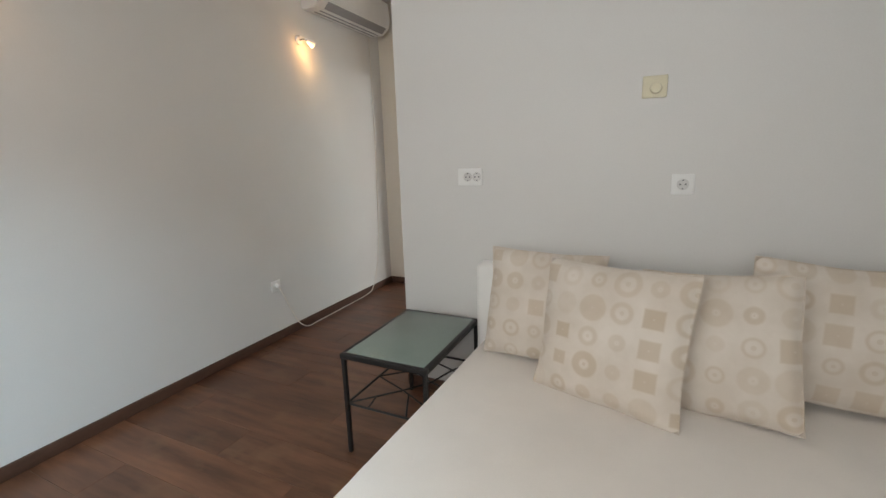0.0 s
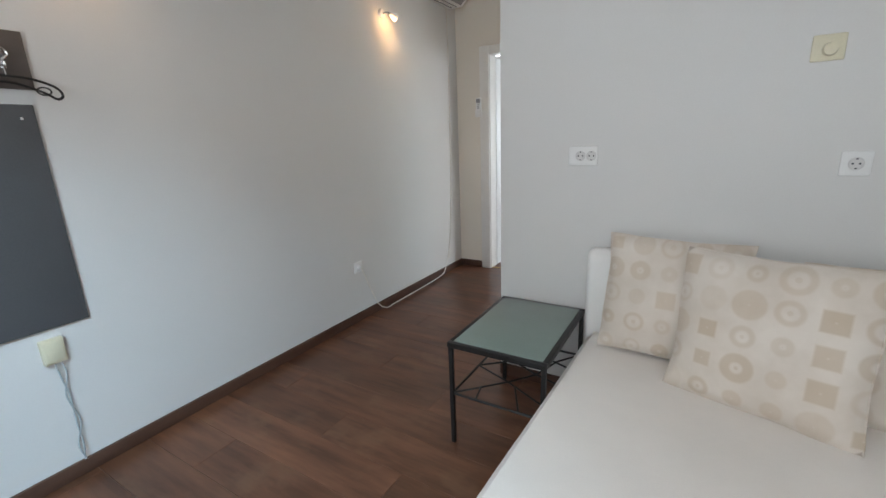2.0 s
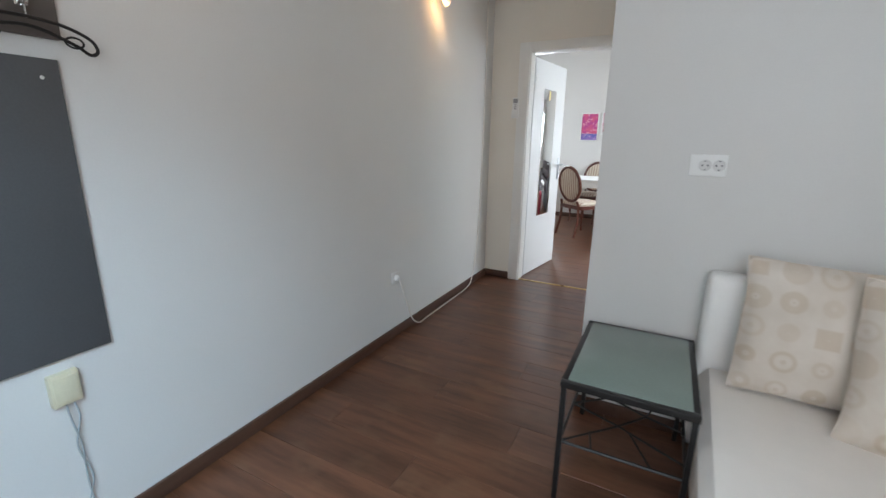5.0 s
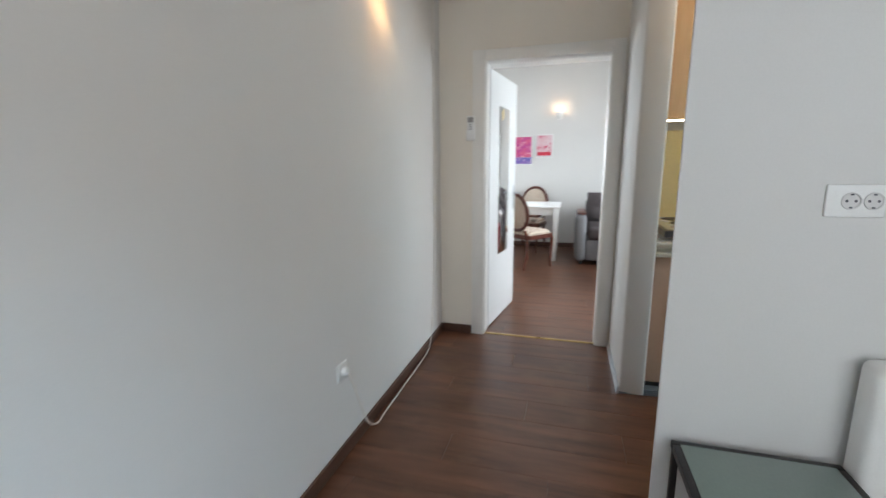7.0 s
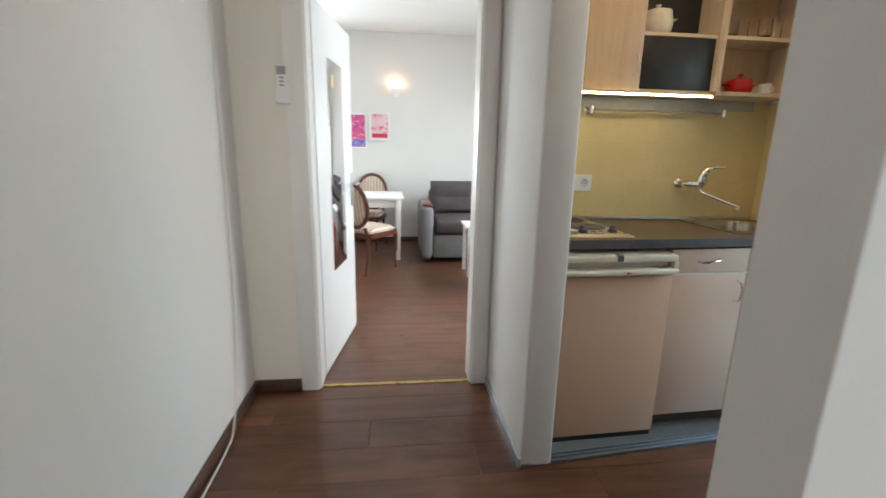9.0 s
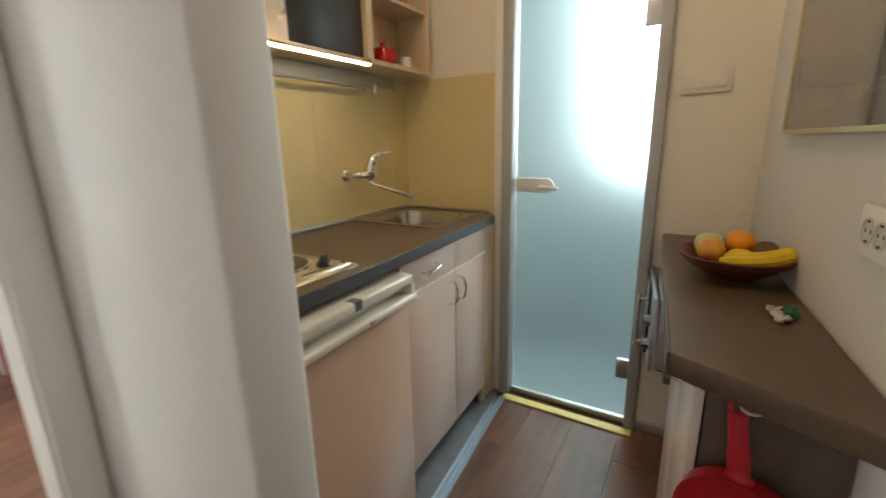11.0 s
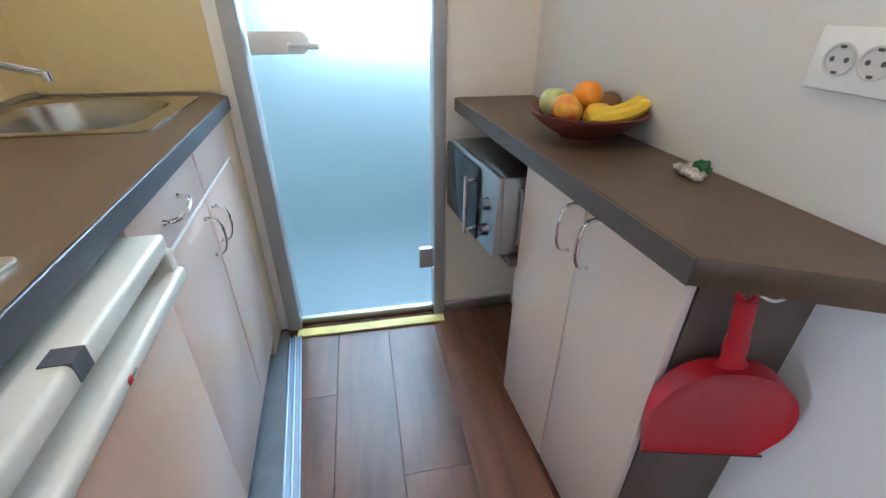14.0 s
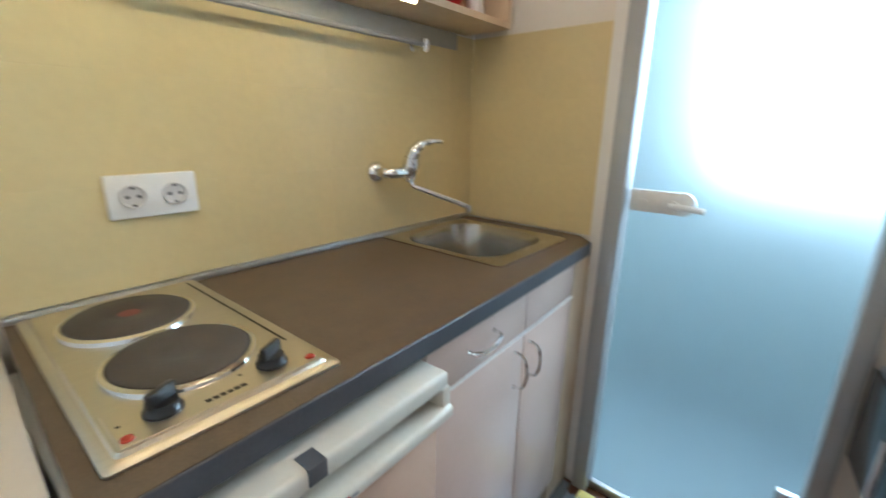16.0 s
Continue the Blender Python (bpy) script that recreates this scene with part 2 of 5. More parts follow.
HOOKBOARD = mat("brown_grey_board", (0.105, 0.088, 0.080), 0.55, var=0.12, vscale=4, gscale=150, stretch=(1, 1, 6))
TILE = mat("yellow_cream_tile", (0.67, 0.555, 0.30), 0.37, var=0.05, vscale=3.5, gscale=50, bump=0.05, coat=0.04)
GROUT = mat("tile_grout", (0.68, 0.57, 0.32), 0.7)
WORKTOP = mat("dark_brown_worktop", (0.097, 0.064, 0.040), 0.40, var=0.22, vscale=22, gscale=220, bump=0.12, rvar=0.06)
SIDEEDGE = mat("brown_worktop_edge", (0.085, 0.070, 0.064), 0.42, var=0.15, vscale=16, gscale=160)
TOPEDGE = mat("slate_grey_worktop_edge", (0.060, 0.062, 0.072), 0.42, var=0.15, vscale=16, gscale=160)
FRPEACH = mat("peach_fridge_laminate", (0.60, 0.40, 0.29), 0.25, var=0.03, vscale=2.5, gscale=70, bump=0.006, rvar=0.008)
PEACH = mat("peach_gloss_laminate", (0.66, 0.51, 0.435), 0.24, var=0.03, vscale=2.5, gscale=70, bump=0.006, rvar=0.008)
BEECH = beech("beech_laminate", (0.50, 0.33, 0.19), (0.60, 0.42, 0.26))
BEECHL = beech("pale_beech_laminate", (0.60, 0.46, 0.31), (0.70, 0.56, 0.40))
BROWNP = mat("dark_brown_panel", (0.115, 0.085, 0.070), 0.5, var=0.15, vscale=5, gscale=140, stretch=(3, 3, 1))
FRIDGEW = mat("aged_white_plastic", (0.63, 0.60, 0.52), 0.33, var=0.05, vscale=6, gscale=120, bump=0.04)
REDPL = mat("red_plastic", (0.44, 0.010, 0.022), 0.36, var=0.06, vscale=8, gscale=160, bump=0.04)
REDEN = mat("red_enamel", (0.48, 0.012, 0.015), 0.18, var=0.05, vscale=8, gscale=120, bump=0.0)
YELLOWS = mat("yellow_painted_sill", (0.66, 0.58, 0.20), 0.5, var=0.12, vscale=14, gscale=140)
GREYTILE = mat("blue_grey_floor_strip", (0.13, 0.15, 0.165), 0.42, var=0.18, vscale=14, gscale=150)
BOWL = mat("dark_red_turned_wood", (0.125, 0.030, 0.024), 0.38, var=0.25, vscale=9, gscale=120)
MIRROR = mat("mirror_silver", (0.90, 0.91, 0.91), 0.02, 1.0, var=0.005, bump=0.0, rvar=0.008)
FROST = glass("frosted_glass", (0.74, 0.89, 0.95), 0.35)
DARKGL = mat("dark_oven_glass", (0.012, 0.018, 0.022), 0.10, var=0.1, vscale=8, bump=0.0, rvar=0.03)
OVENST = brushed("oven_steel", (0.50, 0.53, 0.56), 0.36)
MAHOG = mat("mahogany", (0.10, 0.028, 0.016), 0.30, var=0.25, vscale=8, gscale=90, stretch=(4, 4, 1))
STRIPE = stripe_material()
SOFAD = mat("charcoal_sofa_fabric", (0.082, 0.070, 0.072), 0.9, var=0.15, vscale=5, gscale=300, bump=0.35, spec=0.15)
SOFAL = mat("grey_sofa_fabric", (0.20, 0.20, 0.21), 0.9, var=0.12, vscale=5, gscale=300, bump=0.35, spec=0.15)
WHITEW = mat("white_painted_wood", (0.78, 0.78, 0.77), 0.4, var=0.03, vscale=4, gscale=80)
BULB = glow("warm_bulb", (1.0, 0.72, 0.40), 14.0)
LEDM = glow("led_strip", (1.0, 0.80, 0.42), LED)
SHADEM = glow("lit_paper_shade", (1.0, 0.74, 0.26), 1.1)
BRASS = mat("brass", (0.55, 0.40, 0.16), 0.28, 1.0, var=0.1, vscale=12, gscale=90, bump=0.0)
TBATH = mat("pale_bath_tile", (0.40, 0.50, 0.55), 0.35, var=0.04, vscale=2, gscale=60, bump=0.04)
BFLOOR = mat("grey_bath_floor", (0.24, 0.29, 0.32), 0.4, var=0.1, vscale=6, gscale=60)
SKYPANE = glow("window_daylight", (0.86, 0.95, 1.0), PANE)

# ---------------------------------------------------------------- builders


def box(bm, a, b, bevel=0.0, seg=2, m=None):
    """A block between two corners, with rounded edges where bevel is given."""
    lo, hi = [min(p, q) for p, q in zip(a, b)], [max(p, q) for p, q in zip(a, b)]
    vs = [bm.verts.new((x, y, z)) for x in (lo[0], hi[0]) for y in (lo[1], hi[1]) for z in (lo[2], hi[2])]
    fs = [bm.faces.new([vs[i] for i in q]) for q in ((0, 1, 3, 2), (4, 6, 7, 5), (0, 4, 5, 1), (2, 3, 7, 6), (0, 2, 6, 4), (1, 5, 7, 3))]
    geo = vs
    if bevel:
        edges = list({e for f in fs for e in f.edges})
        r = bmesh.ops.bevel(bm, geom=edges, offset=bevel, segments=seg, profile=0.5, affect="EDGES")
        geo = list({v for f in r["faces"] for v in f.verts} | {v for v in vs if v.is_valid})
    if m is not None:
        bmesh.ops.transform(bm, matrix=m, verts=geo)
    return geo


def prism(bm, poly, z0, z1, bevel=0.0, seg=2):
    """An upright slab over a plan."""
    n = len(poly)
    lo, hi = [bm.verts.new((x, y, z0)) for x, y in poly], [bm.verts.new((x, y, z1)) for x, y in poly]
    fs = [bm.faces.new(lo[::-1]), bm.faces.new(hi)]
    fs += [bm.faces.new((lo[i], lo[(i + 1) % n], hi[(i + 1) % n], hi[i])) for i in range(n)]
    bmesh.ops.recalc_face_normals(bm, faces=fs)
    if bevel:
        bmesh.ops.bevel(bm, geom=list({e for f in fs for e in f.edges}), offset=bevel, segments=seg, profile=0.5, affect="EDGES")


def lathe(bm, prof, seg=32, m=None):
    """A turned body from (radius, height) pairs."""
    rings = []
    for r, z in prof:
        rings.append([bm.verts.new((r * math.cos(2 * math.pi * k / seg), r * math.sin(2 * math.pi * k / seg), z)) for k in range(seg)] if r > 1e-6 else [bm.verts.new((0, 0, z))])
    for a, b in zip(rings, rings[1:]):
        for k in range(seg):
            q = [a[k % len(a)], a[(k + 1) % len(a)], b[(k + 1) % len(b)], b[k % len(b)]]
            q = list(dict.fromkeys(q))
            if len(q) > 2:
                bm.faces.new(q)
    vs = [v for r in rings for v in r]
    if m is not None:
        bmesh.ops.transform(bm, matrix=m, verts=vs)
    return vs


def tube(bm, pts, r, seg=8, closed=False):
    """A round bar along points."""
    pts = [Vector(p) for p in pts]
    n, rings, up = len(pts), [], None
    for i, p in enumerate(pts):
        a = pts[(i - 1) % n] if (i or closed) else p
        b = pts[(i + 1) % n] if (i < n - 1 or closed) else p
        d = (b - a).normalized()
        if up is None:
            up = Vector((0, 0, 1)) if abs(d.z) < 0.9 else Vector((1, 0, 0))
        side = d.cross(up).normalized()
        up = side.cross(d).normalized()
        rad = r[i] if isinstance(r, (list, tuple)) else r
        rings.append([bm.verts.new(p + rad * (math.cos(2 * math.pi * k / seg) * side + math.sin(2 * math.pi * k / seg) * up)) for k in range(seg)])
    for i in range(n if closed else n - 1):
        a, b = rings[i], rings[(i + 1) % n]
        for k in range(seg):
            bm.faces.new((a[k], a[(k + 1) % seg], b[(k + 1) % seg], b[k]))
    if not closed:
        bm.faces.new(rings[0][::-1])
        bm.faces.new(rings[-1])


def spline(pts, n=8):
    """Points along a smooth line through the given ones."""
    p = [Vector(q) for q in pts]
    p = [2 * p[0] - p[1]] + p + [2 * p[-1] - p[-2]]
    out = []
    for i in range(1, len(p) - 2):
        for k in range(n):
            t = k / n
            out.append(0.5 * (2 * p[i] + (p[i + 1] - p[i - 1]) * t + (2 * p[i - 1] - 5 * p[i] + 4 * p[i + 1] - p[i + 2]) * t * t + (3 * p[i] - p[i - 1] - 3 * p[i + 1] + p[i + 2]) * t ** 3))
    return out + [p[-2]]


def finish(me):
    """Smooth round surfaces, keep hard corners hard."""
    n = len(me.polygons)
    me.polygons.foreach_set("use_smooth", [True] * n)
    me.set_sharp_from_angle(angle=radians(35))
    return me


def part(name, bm, material, parent=None, label=""):
    bmesh.ops.recalc_face_normals(bm, faces=bm.faces)
    me = bpy.data.meshes.new(name)
    bm.to_mesh(me)
    bm.free()
    me.materials.append(material)
    finish(me)
    ob = new(name, me)
    if parent is not None:
        ob.parent = parent
    if label:
        tagged(ob, label)
    return ob


def thing(name, label, category, m=None, group=""):
    ob = new(name)
    ob.empty_display_size = 0.05
    if m is not None:
        ob.matrix_world = m
    return tagged(ob, label, category, group)


def boxes(name, blocks, material, parent=None, label="", bevel=0.0):
    bm = bmesh.new()
    for a, b in blocks:
        box(bm, a, b, bevel)
    return part(name, bm, material, parent, label)


def struct(ob, label="", category=""):
    return tagged(ob, label, category, kind="structure")

# ---------------------------------------------------------------- structure
HY, K, TOP = 1.783, 1.82, 2.70          # hall end wall, kitchen back wall, ceiling


def south(x):
    """The kitchen's slightly skewed south wall."""
    return 0.246 + 0.083 * (x - 1.75)


struct(boxes("wall_west", [((-0.15, -2.84, 0), (0, HY + 0.12, TOP))], WALL), "plain white painted bedroom and hall wall", "wall")
bm = bmesh.new()
prism(bm, [(1.218, 0), (4.15, 0), (4.15, south(4.15)), (1.50, south(1.50)), (1.256, 0.176)], 0, TOP, 0.006)
struct(part("wall_bedroom", bm, WALL), "white painted wall behind the bed", "wall")
struct(boxes("wall_hall_end", [((-1.75, HY, 0), (0.325, HY + 0.12, TOP)), ((1.175, HY, 0), (1.255, HY + 0.12, TOP)), ((0.325, HY, 2.022), (1.175, HY + 0.12, TOP))], CREAM), "cream painted hall wall with a doorway", "wall")
struct(boxes("wall_kitchen_back", [((1.255, K, 0), (4.15, K + 0.083, TOP))], CREAM), "cream painted wall behind the kitchen units", "wall")
bm = bmesh.new()
box(bm, (1.255, 1.108, 0), (1.388, K, TOP), 0.012, 3)
struct(part("wall_stub", bm, WALL), "white plastered wall end beside the fridge", "wall")
bm = bmesh.new()
prism(bm, [(1.3885, 1.300), (1.436, 1.300), (1.436, K - 0.009), (1.3885, K - 0.009)], 0, 0.885)
struct(part("wall_lining", bm, CREAM), "cream lining on the wall end under the worktop", "wall")
struct(boxes("wall_kitchen_end", [((2.745, 0.25, 0), (2.845, 0.640, TOP)), ((2.745, 1.283, 0), (2.845, K, TOP)), ((2.745, 0.640, 2.06), (2.845, 1.283, TOP))], CREAM), "cream painted wall round the glass door", "wall")
struct(boxes("wall_bathroom", [((3.95, 0.30, 0), (4.15, K, 1.05)), ((3.95, 0.30, 2.2), (4.15, K, TOP)), ((3.95, 1.09, 1.05), (4.15, K, 2.2)), ((3.95, 0.30, 1.05), (4.15, 0.39, 2.2))], TBATH), "pale tiled bathroom wall with a window", "wall")
struct(boxes("wall_east", [((4.0, -2.84, 0), (4.15, 0, TOP))], WALL), "white painted bedroom wall", "wall")
struct(boxes("wall_south", [((-0.15, -2.99, 0), (0.85, -2.84, TOP)), ((2.95, -2.99, 0), (4.15, -2.84, TOP)), ((0.85, -2.99, 0), (2.95, -2.84, 0.80)), ((0.85, -2.99, 2.35), (2.95, -2.84, TOP))], WALL), "white painted bedroom wall with a window", "wall")
struct(boxes("wall_living_north", [((-1.75, 5.70, 0), (-1.45, 5.85, TOP + 0.1)), ((-0.45, 5.70, 0), (3.75, 5.85, TOP + 0.1)), ((-1.45, 5.70, 0), (-0.45, 5.85, 0.8)), ((-1.45, 5.70, 2.3), (-0.45, 5.85, TOP + 0.1))], WALL), "white painted living room wall with lamps and an added window", "wall")
struct(boxes("wall_living_west", [((-1.75, HY + 0.12, 0), (-1.6, 5.70, TOP + 0.1))], WALL), "white painted living room wall", "wall")
struct(boxes("wall_living_east", [((3.6, HY + 0.12, 0), (3.75, 2.5, TOP + 0.1)), ((3.6, 4.7, 0), (3.75, 5.70, TOP + 0.1)), ((3.6, 2.5, 0), (3.75, 4.7, 0.7)), ((3.6, 2.5, 2.3), (3.75, 4.7, TOP + 0.1))], WALL), "white painted living room wall with a window", "wall")
struct(boxes("ceiling", [((-1.75, -2.99, TOP), (4.15, HY + 0.12, TOP + 0.1)), ((-1.75, HY + 0.12, TOP + 0.08), (4.15, 5.85, TOP + 0.18))], CEIL), "white painted ceiling", "ceiling")
floor = struct(boxes("floor", [((-0.15, -2.99, -0.12), (4.15, HY, -0.009)), ((-1.75, HY, -0.12), (3.75, 5.85, -0.009))], SUB), "dark red-brown laminate plank floor", "floor")
struct(boxes("bathroom_floor", [((2.80, south(2.8), -0.009), (3.95, K, 0.004))], BFLOOR), "blue-grey bathroom floor", "floor")


def window(name, x, y0, y1, z0, z1, label):
    """A white framed window in an east wall, with daylight behind its panes."""
    bm = bmesh.new()
    f = 0.055
    for a, b in (((y0, z0), (y1, z0 + f)), ((y0, z1 - f), (y1, z1)), ((y0, z0 + f), (y0 + f, z1 - f)), ((y1 - f, z0 + f), (y1, z1 - f)), (((y0 + y1) / 2 - f / 2, z0 + f), ((y0 + y1) / 2 + f / 2, z1 - f))):
        box(bm, (x, a[0], a[1]), (x + 0.06, b[0], b[1]), 0.006)
    w = struct(part(name, bm, GLOSSW), label, "window")
    for a, b in ((y0 + f, (y0 + y1) / 2 - f / 2), ((y0 + y1) / 2 + f / 2, y1 - f)):
        boxes("pane", [((x + 0.025, a, z0 + f), (x + 0.031, b, z1 - f))], SKYPANE, w)
    return w


w1 = window("window_1", 0.0, -1.05, 1.05, 0.80, 2.35, "white framed bedroom window")
w1.matrix_world = pose(1.9, -2.89, 0, 0, 0, -90)
window("window_2", 3.66, 2.5, 4.7, 0.7, 2.3, "white framed living room window")
# out of view, added as the opening for the north fill lamp
w4 = window("window_4", 0.0, -0.5, 0.5, 0.8, 2.3, "unseen white framed window added for light on the wall end")
w4.matrix_world = pose(-0.95, 5.77, 0, 0, 0, 90)
window("window_3", 4.03, 0.39, 1.09, 1.05, 2.2, "white framed bathroom window")

# skirting
S = 0.066
bm = bmesh.new()
box(bm, (0.0, -2.84, 0), (0.014, HY, S), 0.004)
struct(part("baseboard", bm, SKIRT), "dark brown laminate skirting board", "skirting")
bm = bmesh.new()
box(bm, (0.014, HY - 0.014, 0), (0.243, HY, S), 0.004)
struct(part("baseboard", bm, SKIRT), "dark brown laminate skirting board", "skirting")
bm = bmesh.new()
box(bm, (1.218, -0.014, 0), (4.0, 0, S), 0.004)
struct(part("baseboard", bm, SKIRT), "dark brown laminate skirting board", "skirting")
bm = bmesh.new()
box(bm, (-1.6, 5.686, 0), (3.6, 5.70, 0.07), 0.004)
struct(part("baseboard", bm, SKIRT), "dark brown laminate skirting board", "skirting")
bm = bmesh.new()
box(bm, (1.241, 1.10, 0), (1.255, HY - 0.02, 0.045), 0.003)
struct(part("trim", bm, ALU), "grey aluminium trim strip along the wall end", "trim")
bm = bmesh.new()
box(bm, (2.731, 0.335, 0), (2.745, 0.636, 0.05), 0.003)
struct(part("baseboard", bm, ALU), "grey trim strip beside the glass door", "skirting")

# door casing, lining and threshold of the hall doorway
bm = bmesh.new()
for a, b in (((0.245, 0), (0.337, 2.078)), ((1.163, 0), (1.243, 2.078)), ((0.337, 2.002), (1.163, 2.078))):
    box(bm, (a[0], HY - 0.016, a[1]), (b[0], HY, b[1]), 0.004)
box(bm, (0.325, HY, 0), (0.345, HY + 0.135, 2.002), 0.002)
box(bm, (1.155, HY, 0), (1.175, HY + 0.135, 2.002), 0.002)
box(bm, (0.345, HY, 2.002), (1.155, HY + 0.135, 2.022), 0.002)
for a, b in (((0.265, 0), (0.325, 2.078)), ((1.175, 0), (1.243, 2.078)), ((0.325, 2.022), (1.175, 2.078))):
    box(bm, (a[0], HY + 0.12, a[1]), (b[0], HY + 0.136, b[1]), 0.004)
struct(part("trim", bm, GLOSSW), "cream white painted door casing", "door frame")
bm = bmesh.new()
box(bm, (0.345, HY + 0.012, 0), (1.155, HY + 0.036, 0.006), 0.002)
struct(part("threshold", bm, BRASS), "thin brass threshold strip", "threshold")

# open door with a mirror on it
hinge, far_end = Vector((0.352, HY + 0.125, 0)), Vector((0.455, 2.632, 0))
lean = math.degrees(math.atan2(far_end.y - hinge.y, far_end.x - hinge.x))
bm = bmesh.new()
box(bm, (0, 0, 0.012), (0.742, 0.038, 1.985), 0.004)
leaf = struct(part("door_1", bm, DOORW), "open white flush door with a narrow mirror", "door")
leaf.matrix_world = Matrix.Translation(hinge) @ pose(0, 0, 0, 0, 0, lean)
bm = bmesh.new()
box(bm, (0.215, -0.006, 0.57), (0.50, 0.0, 1.748), 0.001)
part("mirror", bm, MIRROR, leaf, "tall narrow frameless mirror")
bm = bmesh.new()
box(bm, (0.668, -0.008, 0.90), (0.708, 0.0, 1.12), 0.004)
tube(bm, spline([(0.688, -0.004, 1.05), (0.688, -0.045, 1.05), (0.678, -0.055, 1.05), (0.578, -0.055, 1.052)], 5), 0.008)
part("door_handle", bm, ALU, leaf, "brushed lever handle on a long plate")

# glass door in its aluminium frame
gd = struct(thing("door_2", "frosted glass door in a grey aluminium frame", "door"))
bm = bmesh.new()
box(bm, (2.712, 1.232, 0), (2.80, 1.283, 2.06), 0.004)
box(bm, (2.712, 0.640, 0), (2.80, 0.682, 2.06), 0.004)
box(bm, (2.712, 0.682, 2.01), (2.80, 1.232, 2.06), 0.004)
part("frame", bm, ANOD, gd, "grey aluminium frame")
bm = bmesh.new()
box(bm, (2.764, 0.686, 0.03), (2.772, 1.228, 2.006), 0.0015)
pane = part("pane", bm, FROST, gd, "frosted glass leaf")
pane.visible_shadow = False
bm = bmesh.new()
box(bm, (2.745, 0.682, 0.0), (2.785, 1.232, 0.032), 0.003)
part("bottom_rail", bm, ALU, gd)
bm = bmesh.new()
box(bm, (2.748, 1.085, 1.030), (2.764, 1.226, 1.094), 0.003)
vs = lathe(bm, [(0, 0), (0.033, 0), (0.033, 0.0155), (0, 0.0155)], 24, pose(2.764, 1.085, 1.062, 0, -90, 0))
tube(bm, [(2.75, 1.10, 1.058), (2.735, 1.10, 1.058)], 0.011, 12)
tube(bm, spline([(2.728, 1.112, 1.056), (2.724, 1.08, 1.057), (2.724, 1.024, 1.053)], 4), 0.0085, 10)
box(bm, (2.746, 1.175, 1.061), (2.748, 1.20, 1.067))
part("handle", bm, mat("satin_lock_case", (0.80, 0.81, 0.81), 0.35, 0.0, bump=0.0), gd, "satin metal lock case with a lever")
for z in (0.272, 1.70):
    bm = bmesh.new()
    box(bm, (2.742, 0.681, z - 0.045), (2.765, 0.736, z + 0.045), 0.003)
    part("hinge", bm, ALU, gd, "square aluminium glass hinge")
bm = bmesh.new()
box(bm, (2.662, 0.645, 0.0), (2.708, 1.245, 0.010), 0.003)
struct(part("threshold_strip", bm, YELLOWS), "yellow painted strip at the foot of the glass door", "threshold")
bm = bmesh.new()
box(bm, (2.728, 1.284, 0.0), (2.745, 1.325, 2.10), 0.004)
struct(part("trim", bm, GLOSSW), "narrow cream casing beside the glass door", "trim")

# aluminium sliding rail on the kitchen floor, and the tiled strip behind it
bm = bmesh.new()
ang = math.degrees(math.atan2(1.24 - 1.115, 2.667 - 1.25))
for off in (0.0, 0.021, 0.042):
    box(bm, (0, off, 0), (1.425, off + 0.006, 0.012), 0.001)
box(bm, (0, 0, 0), (1.425, 0.048, 0.004))
rail = struct(part("floor_rail", bm, RAILM), "double aluminium sliding rail on the floor", "rail")
rail.matrix_world = pose(1.25, 1.104, 0.0015, 0, 0, ang)
bm = bmesh.new()
prism(bm, [(1.372, 1.16), (2.71, 1.285), (2.71, 1.45), (1.372, 1.40)], 0.0, 0.006)
struct(part("floor_strip", bm, GREYTILE), "blue-grey strip of floor under the units", "floor")


# ---------------------------------------------------------------- kitchen, north side
units = pose(2.66, 1.312, 0, 0, 0, 2.5)


def handle_bow(bm, a, b, out):
    """A curved bow handle between two fixings, standing out along out."""
    a, b, o = Vector(a), Vector(b), Vector(out)
    mid = (a + b) / 2
    tube(bm, spline([a, a + o * 0.6 + (b - a) * 0.04, a + o * 0.95 + (b - a) * 0.2, mid + o * 1.1, b + o * 0.95 - (b - a) * 0.2, b + o * 0.6 - (b - a) * 0.04, b], 4), [0.006] + [0.0042] * 23 + [0.006], 8)


cab = thing("base_cabinet", "peach laminate base cabinet with two drawers and doors", "cabinet", units)
boxes("body", [((-0.742, 0.02, 0.10), (-0.724, 0.48, 0.885)), ((-0.060, 0.02, 0.10), (-0.042, 0.48, 0.74)), ((-0.724, 0.02, 0.10), (-0.078, 0.48, 0.118)), ((-0.724, 0.47, 0.118), (-0.078, 0.48, 0.885))], BEECHL, cab)
boxes("plinth", [((-0.742, 0.06, 0.006), (-0.06, 0.08, 0.10))], BROWNP, cab, "dark recessed plinth")
for x0, x1, side in ((-0.740, -0.364, 1), (-0.360, -0.058, -1)):
    bm = bmesh.new()
    box(bm, (x0, 0.0, 0.775), (x1, 0.018, 0.882), 0.003)
    dr = part("drawer_front", bm, PEACH, cab)
    if side == 1:
        bm = bmesh.new()
        handle_bow(bm, (x0 + 0.13, 0, 0.825), (x0 + 0.225, 0, 0.838), (0, -0.028, 0))
        part("handle", bm, CHROME, dr, "curved chrome bow handle")
    bm = bmesh.new()
    box(bm, (x0, 0.0, 0.09), (x1, 0.018, 0.768), 0.003)
    dd = part("door", bm, PEACH, cab)
    hx = x1 - 0.042 if side == 1 else x0 + 0.028
    bm = bmesh.new()
    handle_bow(bm, (hx, 0, 0.64), (hx, 0, 0.735), (0, -0.030, 0))
    part("handle", bm, CHROME, dd, "curved chrome bow handle")
